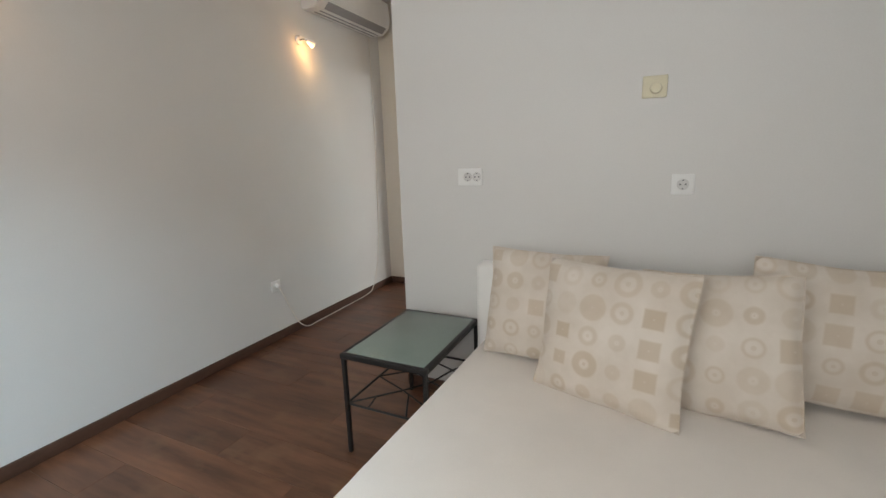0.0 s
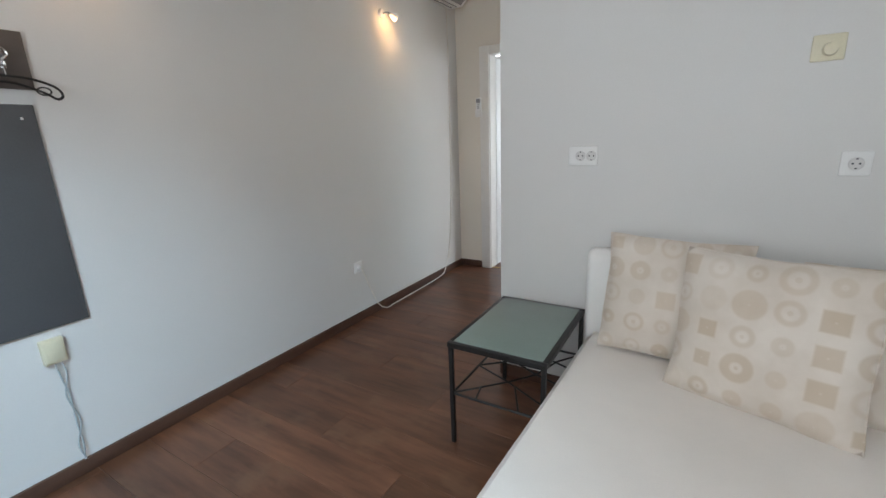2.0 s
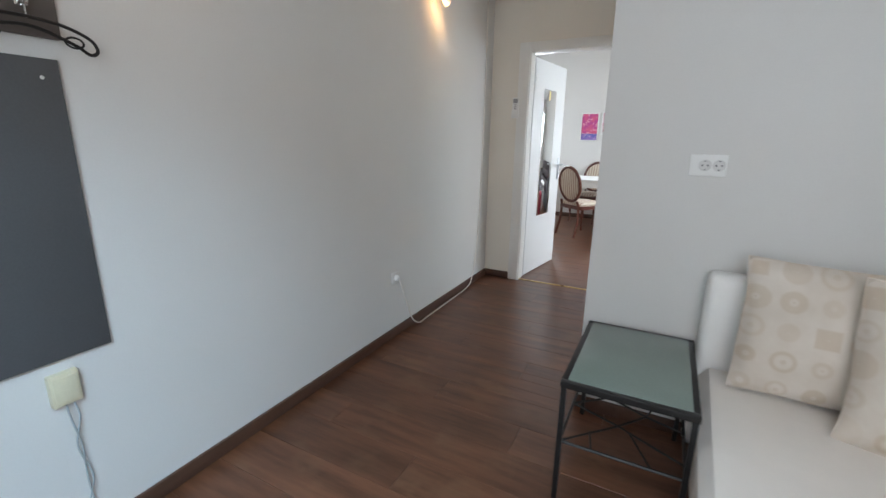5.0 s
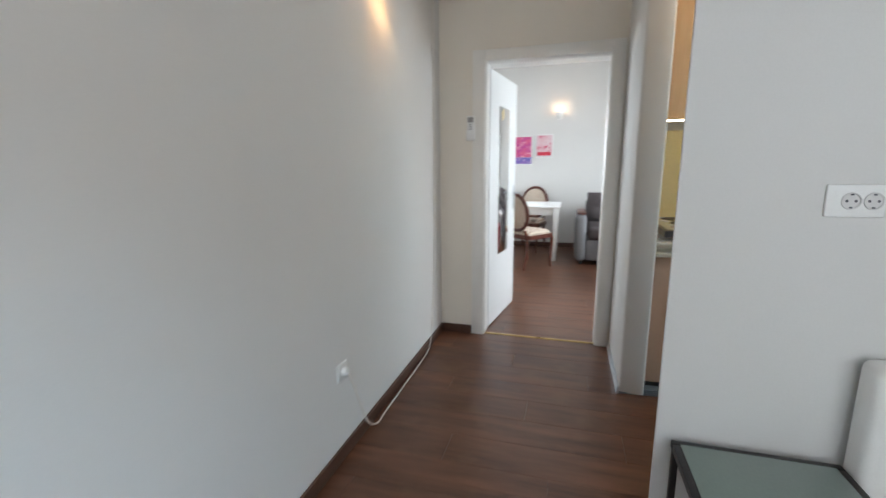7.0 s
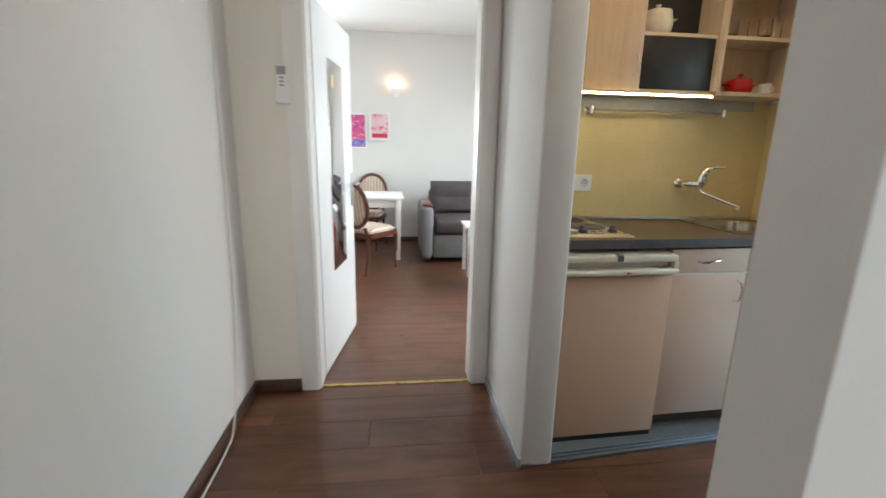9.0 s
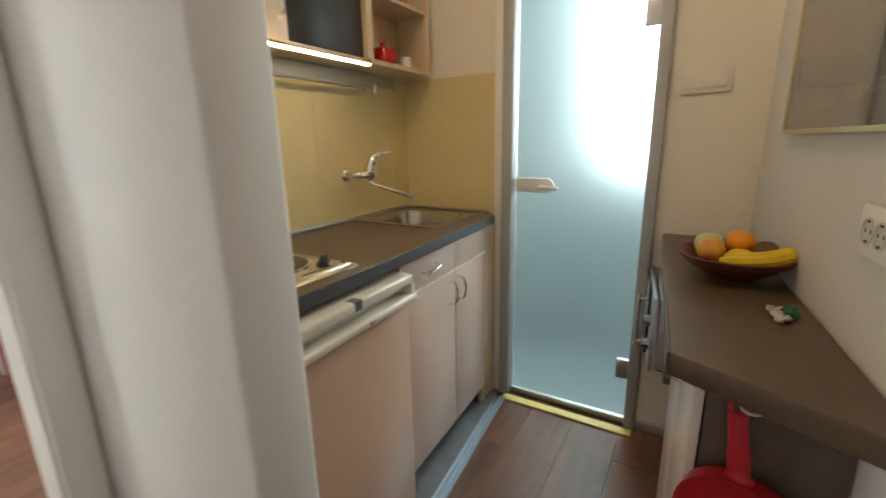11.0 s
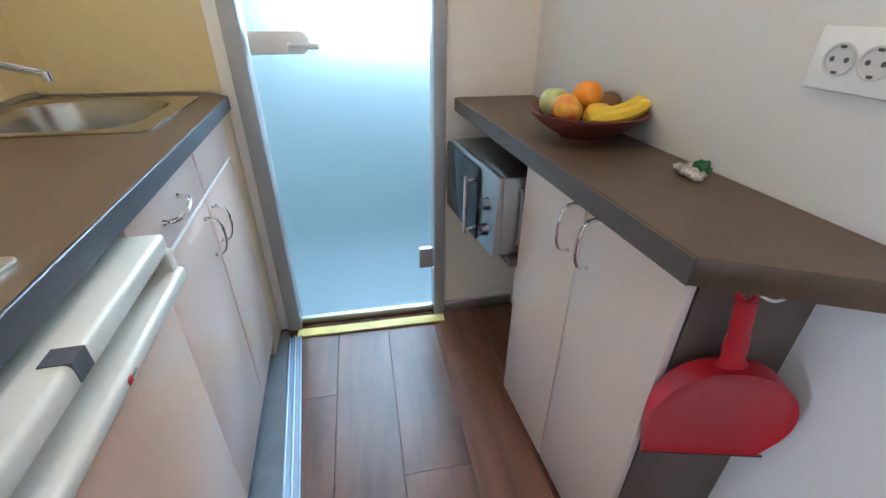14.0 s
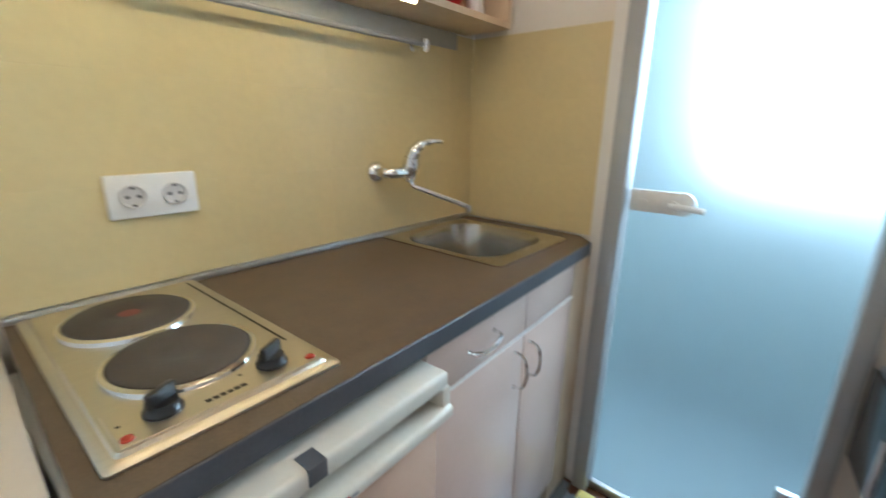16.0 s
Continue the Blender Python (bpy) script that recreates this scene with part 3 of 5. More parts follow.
boxes("drawer_gap_strip", [((-0.742, -0.001, 0.7685), (-0.058, 0.016, 0.7745))], GLOSSW, cab)

bm = bmesh.new()
box(bm, (2.578, 1.315, 0.0), (2.728, 1.335, 0.888), 0.002)
tagged(part("filler_panel", bm, BEECHL), "narrow pale beech filler panel beside the cabinet", "panel")

fr = thing("fridge", "small fridge with a peach door and white top grip", "fridge", units)
boxes("body", [((-1.212, 0.03, 0.03), (-0.748, 0.48, 0.872))], FRIDGEW, fr)
bm = bmesh.new()
box(bm, (-1.262, -0.03, 0.036), (-0.748, 0.026, 0.792), 0.004)
fd = part("door", bm, FRPEACH, fr, "peach laminate door panel")
bm = bmesh.new()
box(bm, (-1.262, -0.067, 0.790), (-0.748, 0.026, 0.814), 0.008, 3)
box(bm, (-1.262, -0.020, 0.812), (-0.748, 0.026, 0.838), 0.003)
box(bm, (-1.262, -0.054, 0.840), (-0.748, 0.026, 0.872), 0.008, 3)
box(bm, (-0.77, -0.058, 0.806), (-0.748, 0.02, 0.846), 0.004)
grip = part("grip", bm, FRIDGEW, fd, "aged white plastic grip strip")
boxes("dial", [((-1.024, -0.0556, 0.848), (-0.998, -0.026, 0.8734))], DIALG, grip, "dark grey slide on the grip")
bm = bmesh.new()
box(bm, (-0.985, -0.0692, 0.798), (-0.976, -0.066, 0.806), 0.001)
part("badge", bm, REDPL, grip, "small red badge")
boxes("badge_bar", [((-0.973, -0.0680, 0.799), (-0.962, -0.066, 0.804))], GREYPL, grip)
boxes("plinth", [((-1.262, -0.018, 0.006), (-0.748, 0.04, 0.034))], BLKPL, fr, "black ventilated plinth")

# worktop with a cut-out for the sink
FY0, FY1 = 1.238, 1.292                 # front edge at its west and east end


def front(x):
    return FY0 + (FY1 - FY0) * (x - 1.374) / (2.66 - 1.374)


SX0, SX1, SY0, SY1 = 2.285, 2.640, 1.395, 1.755
wt = thing("worktop", "dark brown laminate worktop with a slate edge", "worktop", pose(0, 0, 0))
bm = bmesh.new()
prism(bm, [(1.448, front(1.448) + 0.004), (SX0, front(SX0) + 0.004), (SX0, K - 0.004), (1.448, K - 0.004)], 0.8935, 0.931)
prism(bm, [(SX0, front(SX0) + 0.004), (SX1, front(SX1) + 0.004), (SX1, SY0), (SX0, SY0)], 0.8935, 0.931)
prism(bm, [(SX0, SY1), (SX1, SY1), (SX1, K - 0.004), (SX0, K - 0.004)], 0.8935, 0.931)
prism(bm, [(SX1, front(SX1) + 0.004), (2.662, front(2.662) + 0.004), (2.726, 1.36), (2.726, K - 0.004), (SX1, K - 0.004)], 0.8935, 0.931)
bmesh.ops.remove_doubles(bm, verts=bm.verts, dist=0.0005)
part("top", bm, WORKTOP, wt)
bm = bmesh.new()
prism(bm, [(1.448, front(1.448)), (2.664, front(2.664)), (2.664, front(2.664) + 0.0045), (1.448, front(1.448) + 0.0045)], 0.893, 0.9305, 0.0012, 1)
part("front_edge", bm, TOPEDGE, wt, "slate grey edge band")
bm = bmesh.new()
prism(bm, [(2.664, front(2.664)), (2.730, 1.357), (2.7265, 1.360), (2.662, front(2.662) + 0.0045)], 0.893, 0.9305)
part("end_edge", bm, TOPEDGE, wt, "slate grey edge band")
bm = bmesh.new()
box(bm, (1.448, K - 0.022, 0.931), (2.726, K - 0.010, 0.944), 0.003)
part("upstand", bm, ALU, wt, "thin metal upstand strip")

# sink
sink = thing("sink", "small stainless steel inset sink", "sink", pose(2.462, 1.580, 0.931))
bm = bmesh.new()


def rrect(hx, hy, r, z, n=6):
    out = []
    for cx, cy, a0 in ((hx - r, hy - r, 0), (-hx + r, hy - r, 90), (-hx + r, -hy + r, 180), (hx - r, -hy + r, 270)):
        for k in range(n + 1):
            a = radians(a0 + 90 * k / n)
            out.append((cx + r * math.cos(a), cy + r * math.sin(a), z))
    return out


def loft(bm, loops, cap=True):
    rings = [[bm.verts.new(p) for p in lp] for lp in loops]
    for a, b in zip(rings, rings[1:]):
        n = len(a)
        for k in range(n):
            bm.faces.new((a[k], a[(k + 1) % n], b[(k + 1) % n], b[k]))
    if cap:
        bm.faces.new(rings[-1])
    return rings


loft(bm, [rrect(0.192, 0.219, 0.02, 0.0005), rrect(0.192, 0.219, 0.02, 0.004), rrect(0.186, 0.213, 0.02, 0.006), rrect(0.174, 0.178, 0.09, 0.006), rrect(0.166, 0.170, 0.095, 0.002), rrect(0.160, 0.163, 0.095, -0.02), rrect(0.146, 0.148, 0.09, -0.15), rrect(0.12, 0.12, 0.07, -0.168), rrect(0.02, 0.02, 0.0199, -0.172)])
part("basin", bm, SINKST, sink)
bm = bmesh.new()
lathe(bm, [(0, 0.002), (0.022, 0.003), (0.034, 0.004), (0.036, 0.0)], 24, pose(0, 0, -0.170))
part("drain", bm, CHROME, sink, "chrome drain")

# tap on the wall
tap = thing("tap", "chrome wall-mounted mixer tap with a swivel spout", "tap", pose(2.352, K - 0.006, 1.128))
for dx in (-0.080,):
    bm = bmesh.new()
    lathe(bm, [(0, 0), (0.032, 0.0), (0.032, 0.006), (0.024, 0.018), (0.014, 0.022), (0.014, 0.05), (0, 0.05)], 24, pose(dx, 0, 0, 90, 0, 0))
    part("flange", bm, CHROME, tap)
bm = bmesh.new()
tube(bm, spline([(-0.080, -0.040, 0), (-0.068, -0.058, 0), (-0.03, -0.064, 0), (0.014, -0.066, 0)], 4), [0.014] * 4 + [0.017] * 8 + [0.019], 16)
lathe(bm, [(0, -0.028), (0.016, -0.028), (0.02, -0.02), (0.026, 0.0), (0.026, 0.03), (0.022, 0.045), (0, 0.05)], 20, pose(0.0, -0.066, 0.0, 12, 0, 0))
part("body", bm, CHROME, tap)
bm = bmesh.new()
tube(bm, spline([(0.0, -0.072, 0.04), (0.012, -0.085, 0.072), (0.045, -0.10, 0.088), (0.085, -0.118, 0.090)], 5), [0.021] * 4 + [0.015] * 4 + [0.010] * 4 + [0.007] * 4, 12)
part("lever", bm, CHROME, tap, "curved chrome lever")
bm = bmesh.new()
tube(bm, spline([(0.0, -0.068, -0.022), (0.006, -0.075, -0.042), (0.025, -0.094, -0.052), (0.075, -0.142, -0.078), (0.125, -0.190, -0.104)], 5), 0.0085, 12)
lathe(bm, [(0, 0), (0.011, 0), (0.011, 0.022), (0, 0.022)], 14, pose(0.128, -0.193, -0.122))
part("spout", bm, CHROME, tap, "thin chrome swivel spout")

# hob
LAMPRED = mat("dull_red_lens", (0.33, 0.035, 0.02), 0.25, var=0.1, bump=0.0)
hob = thing("hob", "steel electric hob with two black hotplates", "hob", pose(1.607, 1.546, 0.931, 0, 0, 1.0))
bm = bmesh.new()
loft(bm, [rrect(0.140, 0.255, 0.008, 0.0005, 3), rrect(0.140, 0.255, 0.008, 0.004, 3), rrect(0.136, 0.251, 0.008, 0.0065, 3), rrect(0.127, 0.241, 0.008, 0.0065, 3), rrect(0.124, 0.238, 0.008, 0.0105, 3)])
box(bm, (-0.120, -0.236, 0.0105), (0.120, -0.158, 0.0125), 0.001, 1)
part("plate", bm, STEEL, hob)
boxes("groove", [((0.114, -0.148, 0.0104), (0.118, 0.225, 0.0109))], BLACK, hob, "dark pressed groove")
for x, y, r in ((-0.014, 0.112, 0.086), (-0.006, -0.086, 0.086)):
    bm = bmesh.new()
    lathe(bm, [(r + 0.012, 0.0105), (r + 0.010, 0.0165), (r + 0.003, 0.0185), (r, 0.0145)], 48, pose(x, y, 0))
    part("ring", bm, CHROME, hob, "bright trim ring")
    bm = bmesh.new()
    lathe(bm, [(r + 0.001, 0.0105), (r + 0.001, 0.0195), (r - 0.004, 0.0225), (0.026, 0.0225), (0.024, 0.0215), (0, 0.0215)], 48, pose(x, y, 0))
    part("hotplate", bm, IRON, hob, "dark cast iron hotplate")
bm = bmesh.new()
lathe(bm, [(0, 0.022), (0.016, 0.0222)], 24, pose(-0.014, 0.112, 0))
part("red_spot", bm, mat("worn_red_spot", (0.20, 0.05, 0.035), 0.6), hob, "worn red spot on the hotplate")
for x in (-0.068, 0.066):
    bm = bmesh.new()
    lathe(bm, [(0, 0.012), (0.021, 0.012), (0.021, 0.016), (0.018, 0.020), (0.017, 0.026), (0, 0.027)], 24, pose(x, -0.197, 0))
    box(bm, (-0.0045, -0.018, 0.022), (0.0045, 0.019, 0.042), 0.002, 2, pose(x, -0.197, 0, 0, 0, -62))
    part("knob", bm, BLKPL, hob, "black rotary knob")
    boxes("mark", [((x - 0.045, -0.195, 0.0125), (x - 0.041, -0.191, 0.013))], BLKPL, hob)
for x in (-0.110, 0.110):
    bm = bmesh.new()
    lathe(bm, [(0.0072, 0.0125), (0.0062, 0.0145), (0, 0.0150)], 16, pose(x, -0.222, 0))
    part("lamp", bm, LAMPRED, hob, "small red indicator lamp")
for k in range(6):
    boxes("letter_bar", [((-0.030 + k * 0.0085, -0.222, 0.0125), (-0.0235 + k * 0.0085, -0.215, 0.0131))], BLKPL, hob)

# wall cupboards
wc = thing("wall_cupboard", "beech wall cupboard with a door and dark glass flap", "cupboard", pose(0, 0, 0))
YF, ZB, ZT = 1.642, 1.560, 2.30
boxes("carcass", [((1.450, YF + 0.018, ZB), (2.280, K, ZB + 0.018)), ((1.450, YF + 0.018, ZT - 0.018), (2.280, K, ZT)), ((1.450, YF + 0.018, ZB + 0.018), (1.468, K, ZT - 0.018)), ((1.878, YF + 0.018, ZB + 0.018), (1.894, K, ZT - 0.018)), ((2.262, YF, ZB + 0.018), (2.280, K, ZT - 0.018)), ((1.894, YF + 0.018, 1.815), (2.262, K, 1.831))], BEECHL, wc)
boxes("back", [((1.894, K - 0.012, ZB + 0.018), (2.262, K - 0.006, ZT - 0.018))], BLKPL, wc, "dark back panel")
bm = bmesh.new()
box(bm, (1.452, YF, ZB + 0.006), (1.888, YF + 0.018, ZT - 0.004), 0.003)
cd = part("door", bm, BEECH, wc, "beech laminate door")
bm = bmesh.new()
handle_bow(bm, (1.858, YF, 1.635), (1.858, YF, 1.725), (0, -0.024, 0))
part("handle", bm, CHROME, cd, "curved chrome bow handle")
bm = bmesh.new()
box(bm, (1.896, YF + 0.02, ZB + 0.02), (2.260, YF + 0.034, 1.813), 0.002)
part("flap", bm, BLKPL, wc, "black glass flap")
bm = bmesh.new()
box(bm, (1.474, YF - 0.006, ZB - 0.012), (2.264, YF + 0.010, ZB - 0.001), 0.003)
lm = part("light_strip", bm, ALU, wc)
boxes("led", [((1.476, YF - 0.0085, ZB - 0.0125), (2.262, YF + 0.004, ZB - 0.0045))], LEDM, lm, "glowing warm LED strip")

ws = thing("wall_shelf", "pale beech open wall shelf unit", "shelf", pose(0, 0, 0))
boxes("carcass", [((2.282, YF, ZB), (2.703, K, ZB + 0.018)), ((2.282, YF, ZT - 0.018), (2.703, K, ZT)), ((2.282, YF, ZB + 0.018), (2.298, K, ZT - 0.018)), ((2.687, YF, ZB + 0.018), (2.703, K, ZT - 0.018))], BEECHL, ws)
for z in (1.812, 2.05):
    boxes("shelf", [((2.298, YF + 0.004, z), (2.687, K, z + 0.016))], BEECHL, ws)
boxes("back", [((2.298, K - 0.010, ZB + 0.018), (2.687, K - 0.005, ZT - 0.018))], BEECH, ws)

bm = bmesh.new()
box(bm, (1.474, K - 0.0125, 1.505), (2.64, K - 0.0095, 1.556), 0.001, 1)
tagged(part("wall_panel", bm, mat("grey_steel_sheet", (0.42, 0.42, 0.40), 0.45, 0.6)), "plain grey metal strip under the cupboards", "panel")
ur = thing("utensil_rail", "slim metal utensil rail under the wall cupboards", "rail", pose(0, 0, 0))
bm = bmesh.new()
tube(bm, [(1.70, K - 0.06, 1.490), (2.445, K - 0.06, 1.490)], 0.007, 10)
part("bar", bm, GREYPL, ur)
for x in (1.72, 2.432):
    bm = bmesh.new()
    lathe(bm, [(0, 0), (0.016, 0), (0.016, 0.006), (0.008, 0.01), (0.008, 0.062), (0, 0.062)], 16, pose(x, K - 0.005, 1.490, 90, 0, 0))
    lathe(bm, [(0, -0.02), (0.010, -0.02), (0.012, 0.0), (0.010, 0.015), (0, 0.015)], 12, pose(x, K - 0.06, 1.490))
    part("bracket", bm, CHROME, ur)


def pot(name, label, m, r, h, material, lid=True):
    p = thing(name, label, "pot", m)
    bm = bmesh.new()
    lathe(bm, [(0, 0), (r * 0.72, 0), (r * 0.92, h * 0.18), (r, h * 0.5), (r * 0.93, h * 0.85), (r * 0.88, h), (r * 0.84, h), (r * 0.88, h * 0.8), (0, h * 0.75)], 32)
    part("body", bm, material, p)
    if lid:
        bm = bmesh.new()
        lathe(bm, [(r * 0.9, h), (r * 0.88, h + 0.006), (r * 0.5, h + 0.016), (0.012, h + 0.02), (0.010, h + 0.028), (0.014, h + 0.036), (0, h + 0.04)], 32)
        part("lid", bm, material, p)
    for s in (-1, 1):
        bm = bmesh.new()
        tube(bm, spline([(s * r * 0.95, -0.018, h * 0.72), (s * (r + 0.018), -0.012, h * 0.74), (s * (r + 0.018), 0.012, h * 0.74), (s * r * 0.95, 0.018, h * 0.72)], 4), 0.004, 8)
        part("handle", bm, material, p)
    return p


def cup(name, label, category, m, r, h, material, ear=True):
    c = thing(name, label, category, m)
    bm = bmesh.new()
    lathe(bm, [(0, 0), (r * 0.75, 0), (r * 0.95, h * 0.2), (r, h), (r - 0.003, h), (r * 0.9, h * 0.2), (0, 0.006)], 24)
    part("body", bm, material, c)
    if ear:
        bm = bmesh.new()
        tube(bm, spline([(r * 0.95, 0, h * 0.8), (r + 0.018, 0, h * 0.75), (r + 0.018, 0, h * 0.4), (r * 0.92, 0, h * 0.3)], 4), 0.003, 8)
        part("handle", bm, material, c)
    return c


ENAMEL = mat("cream_enamel", (0.70, 0.64, 0.52), 0.25, bump=0.0)
pot("casserole", "small red enamel pot with a lid on the shelf", pose(2.47, 1.735, ZB + 0.018), 0.062, 0.062, REDEN)
cup("cup", "small white cup on the shelf", "cup", pose(2.585, 1.70, ZB + 0.018), 0.027, 0.05, WHITEPL)
for x, y in ((2.37, 1.72), (2.45, 1.75), (2.54, 1.71), (2.62, 1.74)):
    cup("drinking_glass", "clear drinking glass on the shelf", "glass", pose(x, y, 1.828), 0.030, 0.10, glass("clear_glass", (0.95, 0.95, 0.93), 0.03), False)
pot("teapot", "cream enamel pot with a lid in the cupboard", pose(1.995, 1.738, 1.831), 0.072, 0.10, ENAMEL)


def socket_plate(name, label, m, width, material, wells, high=0.083):
    """Earthed wall sockets: plate, round wells with two holes and side clips; faces -y."""
    s = thing(name, label, "socket", m)
    bm = bmesh.new()
    box(bm, (-width / 2, -0.009, -high / 2), (width / 2, 0, high / 2), 0.004, 2)
    part("plate", bm, material, s)
    for cx in wells:
        bm = bmesh.new()
        lathe(bm, [(0.0, 0.0125), (0.018, 0.0125), (0.0185, 0.0150), (0.021, 0.0155), (0.022, 0.0130)], 28, pose(cx, 0.003, 0, 90, 0, 0))
        well = part("well", bm, WELL, s, "recessed white well with its shade in the colour")
        # pin holes are flat discs, their inner shade given by the dark colour
        bm = bmesh.new()
        for dx in (-0.0095, 0.0095):
            lathe(bm, [(0.0036, 0.0132), (0, 0.0133)], 10, pose(cx + dx, 0.003, 0, 90, 0, 0))
        for dz in (-0.0165, 0.0165):
            box(bm, (cx - 0.003, -0.0125, dz - 0.002), (cx + 0.003, -0.0098, dz + 0.002))
        part("contacts", bm, DIALG, well, "dark pin holes and earth clips")
    return s


socket_plate("wall_socket", "white double socket on the tiled wall", pose(1.698, K - 0.008, 1.124, 0, 0, 0), 0.156, WHITEPL, (-0.036, 0.036))

# ---------------------------------------------------------------- kitchen, south side
RZ = 0.895
rt = thing("side_worktop", "dark brown worktop with a cut corner on the wall", "worktop", pose(0, 0, 0))
plan = [(2.74, south(2.74) + 0.003), (2.74, 0.602), (1.678, 0.515), (1.540, south(1.540) + 0.003)]
bm = bmesh.new()
prism(bm, plan, RZ - 0.044, RZ, 0.0015, 1)
part("top", bm, WORKTOP, rt)
bm = bmesh.new()
prism(bm, [(2.738, 0.6025), (2.738, 0.6065), (1.677, 0.5195), (1.678, 0.5155)], RZ - 0.043, RZ - 0.0012)
part("front_edge", bm, SIDEEDGE, rt, "brown edge band")

side_m = pose(1.722, 0.452, 0, 0, 0, 4.7)
sc = thing("side_cabinet", "narrow cabinet with two pale pink doors", "cabinet", side_m)
boxes("body", [((0.004, -0.19, 0.03), (0.545, -0.003, RZ - 0.045))], BROWNP, sc)
PINK = mat("pale_pink_gloss_laminate", (0.70, 0.60, 0.55), 0.25, var=0.03, vscale=2.5, gscale=70, bump=0.02, rvar=0.008)
for x0, x1, hx in ((0.0, 0.273, 0.236), (0.277, 0.550, 0.314)):
    bm = bmesh.new()
    box(bm, (x0, 0.0, 0.022), (x1, 0.018, RZ - 0.060), 0.003)
    d = part("door", bm, PINK, sc)
    bm = bmesh.new()
    handle_bow(bm, (hx, 0.018, 0.70), (hx, 0.018, 0.812), (0, 0.032, 0))
    part("handle", bm, CHROME, d, "curved chrome bow handle")
bm = bmesh.new()
u0 = Vector((1.722, 0.448)), Vector((1.700, south(1.700) + 0.003))
prism(bm, [(u0[0].x, u0[0].y), (u0[1].x, u0[1].y), (u0[1].x + 0.018, u0[1].y + 0.0015), (u0[0].x + 0.018, u0[0].y)], 0.0, RZ - 0.046)
bmesh.ops.transform(bm, matrix=side_m.inverted(), verts=bm.verts)
part("end_panel", bm, BROWNP, sc, "dark brown end panel")

bm = bmesh.new()
prism(bm, [(2.275, south(2.275) + 0.003), (2.742, south(2.742) + 0.003), (2.742, 0.575), (2.275, 0.535)], 0.505, 0.528, 0.001, 1)
tagged(part("oven_shelf", bm, BROWNP), "dark brown shelf board under the mini oven", "shelf")
ov = thing("mini_oven", "small silver mini oven with a dark glass door", "oven", pose(2.480, 0.601, 0.5285, 0, 0, 7.0))
bm = bmesh.new()
box(bm, (-0.195, -0.25, 0.008), (0.195, -0.012, 0.246), 0.008, 2)
part("body", bm, OVENST, ov)
bm = bmesh.new()
box(bm, (-0.200, -0.012, 0.004), (0.200, 0.008, 0.249), 0.005, 2)
part("front_panel", bm, OVENST, ov)
bm = bmesh.new()
box(bm, (-0.085, 0.0085, 0.012), (0.196, 0.018, 0.240), 0.003)
od = part("door", bm, DARKGL, ov, "dark glass oven door")
bm = bmesh.new()
tube(bm, [(-0.065, 0.046, 0.03), (-0.065, 0.046, 0.215)], 0.0065, 12)
for z in (0.045, 0.20):
    tube(bm, [(-0.065, 0.017, z), (-0.065, 0.047, z)], 0.005, 10)
part("handle", bm, CHROME, od, "upright bar handle")
KNOBM = mat("dark_chrome", (0.22, 0.25, 0.29), 0.16, 1.0, var=0.05, bump=0.0, rvar=0.02)
for z in (0.075, 0.155):
    bm = bmesh.new()
    lathe(bm, [(0, 0.008), (0.020, 0.008), (0.018, 0.016), (0.016, 0.026), (0, 0.027)], 24, pose(-0.142, 0, z, -90, 0, 0))
    box(bm, (-0.003, 0.02, -0.014), (0.003, 0.033, 0.014), 0.0015, 1, pose(-0.142, 0, z, 0, 20, 0))
    part("knob", bm, KNOBM, ov, "dark chrome rotary knob")
bm = bmesh.new()
tube(bm, spline([(-0.1955, -0.06, 0.21), (-0.208, -0.062, 0.20), (-0.208, -0.066, 0.06), (-0.1955, -0.066, 0.05)], 4), 0.006, 8)
part("side_grip", bm, GREYPL, ov)
for x in (-0.17, 0.17):
    for y in (-0.03, -0.22):
        bm = bmesh.new()
        lathe(bm, [(0.012, 0), (0.014, 0.009), (0, 0.009)], 12, pose(x, y, 0))
        part("foot", bm, BLKPL, ov)

# dustpan hung on the end panel
dn = (Vector((1.650, 0.238)) - u0[0]).normalized()
ang = math.degrees(math.atan2(dn.y, dn.x))
dp = thing("dustpan", "red plastic dustpan hung from a hook", "dustpan", pose(u0[0].x, u0[0].y, 0, 0, 0, ang) @ pose(0.050, -0.012, 0.838, 0, -8, 0))
bm = bmesh.new()
out = [(p.x, p.z) for p in spline([(0.088, 0, -0.372), (0.110, 0, -0.315), (0.112, 0, -0.262), (0.094, 0, -0.205), (0.058, 0, -0.165), (0.010, 0, -0.148), (-0.045, 0, -0.154), (-0.085, 0, -0.185), (-0.106, 0, -0.235), (-0.112, 0, -0.300), (-0.108, 0, -0.383)], 3)] + [(0.085, -0.383)]
bk, ft = [bm.verts.new((x, 0, z)) for x, z in out], [bm.verts.new((x, -0.004 - 0.034 * min(1, max(0, (z + 0.383) / 0.19)), z)) for x, z in out]
inner = [bm.verts.new((x * 0.93, -0.0015 - 0.030 * min(1, max(0, (z + 0.383) / 0.19)), -0.25 + (z + 0.25) * 0.93)) for x, z in out]
n = len(out)
bm.faces.new(bk)
for i in range(n):
    bm.faces.new((bk[i], bk[(i + 1) % n], ft[(i + 1) % n], ft[i]))
    bm.faces.new((ft[i], ft[(i + 1) % n], inner[(i + 1) % n], inner[i]))
bm.faces.new(inner)
part("pan", bm, REDPL, dp)
bm = bmesh.new()
tube(bm, spline([(0, -0.018, -0.165), (0, -0.016, -0.12), (0, -0.014, -0.07), (0, -0.012, -0.030)], 5), [0.023] * 3 + [0.018] * 5 + [0.0155] * 8, 12)
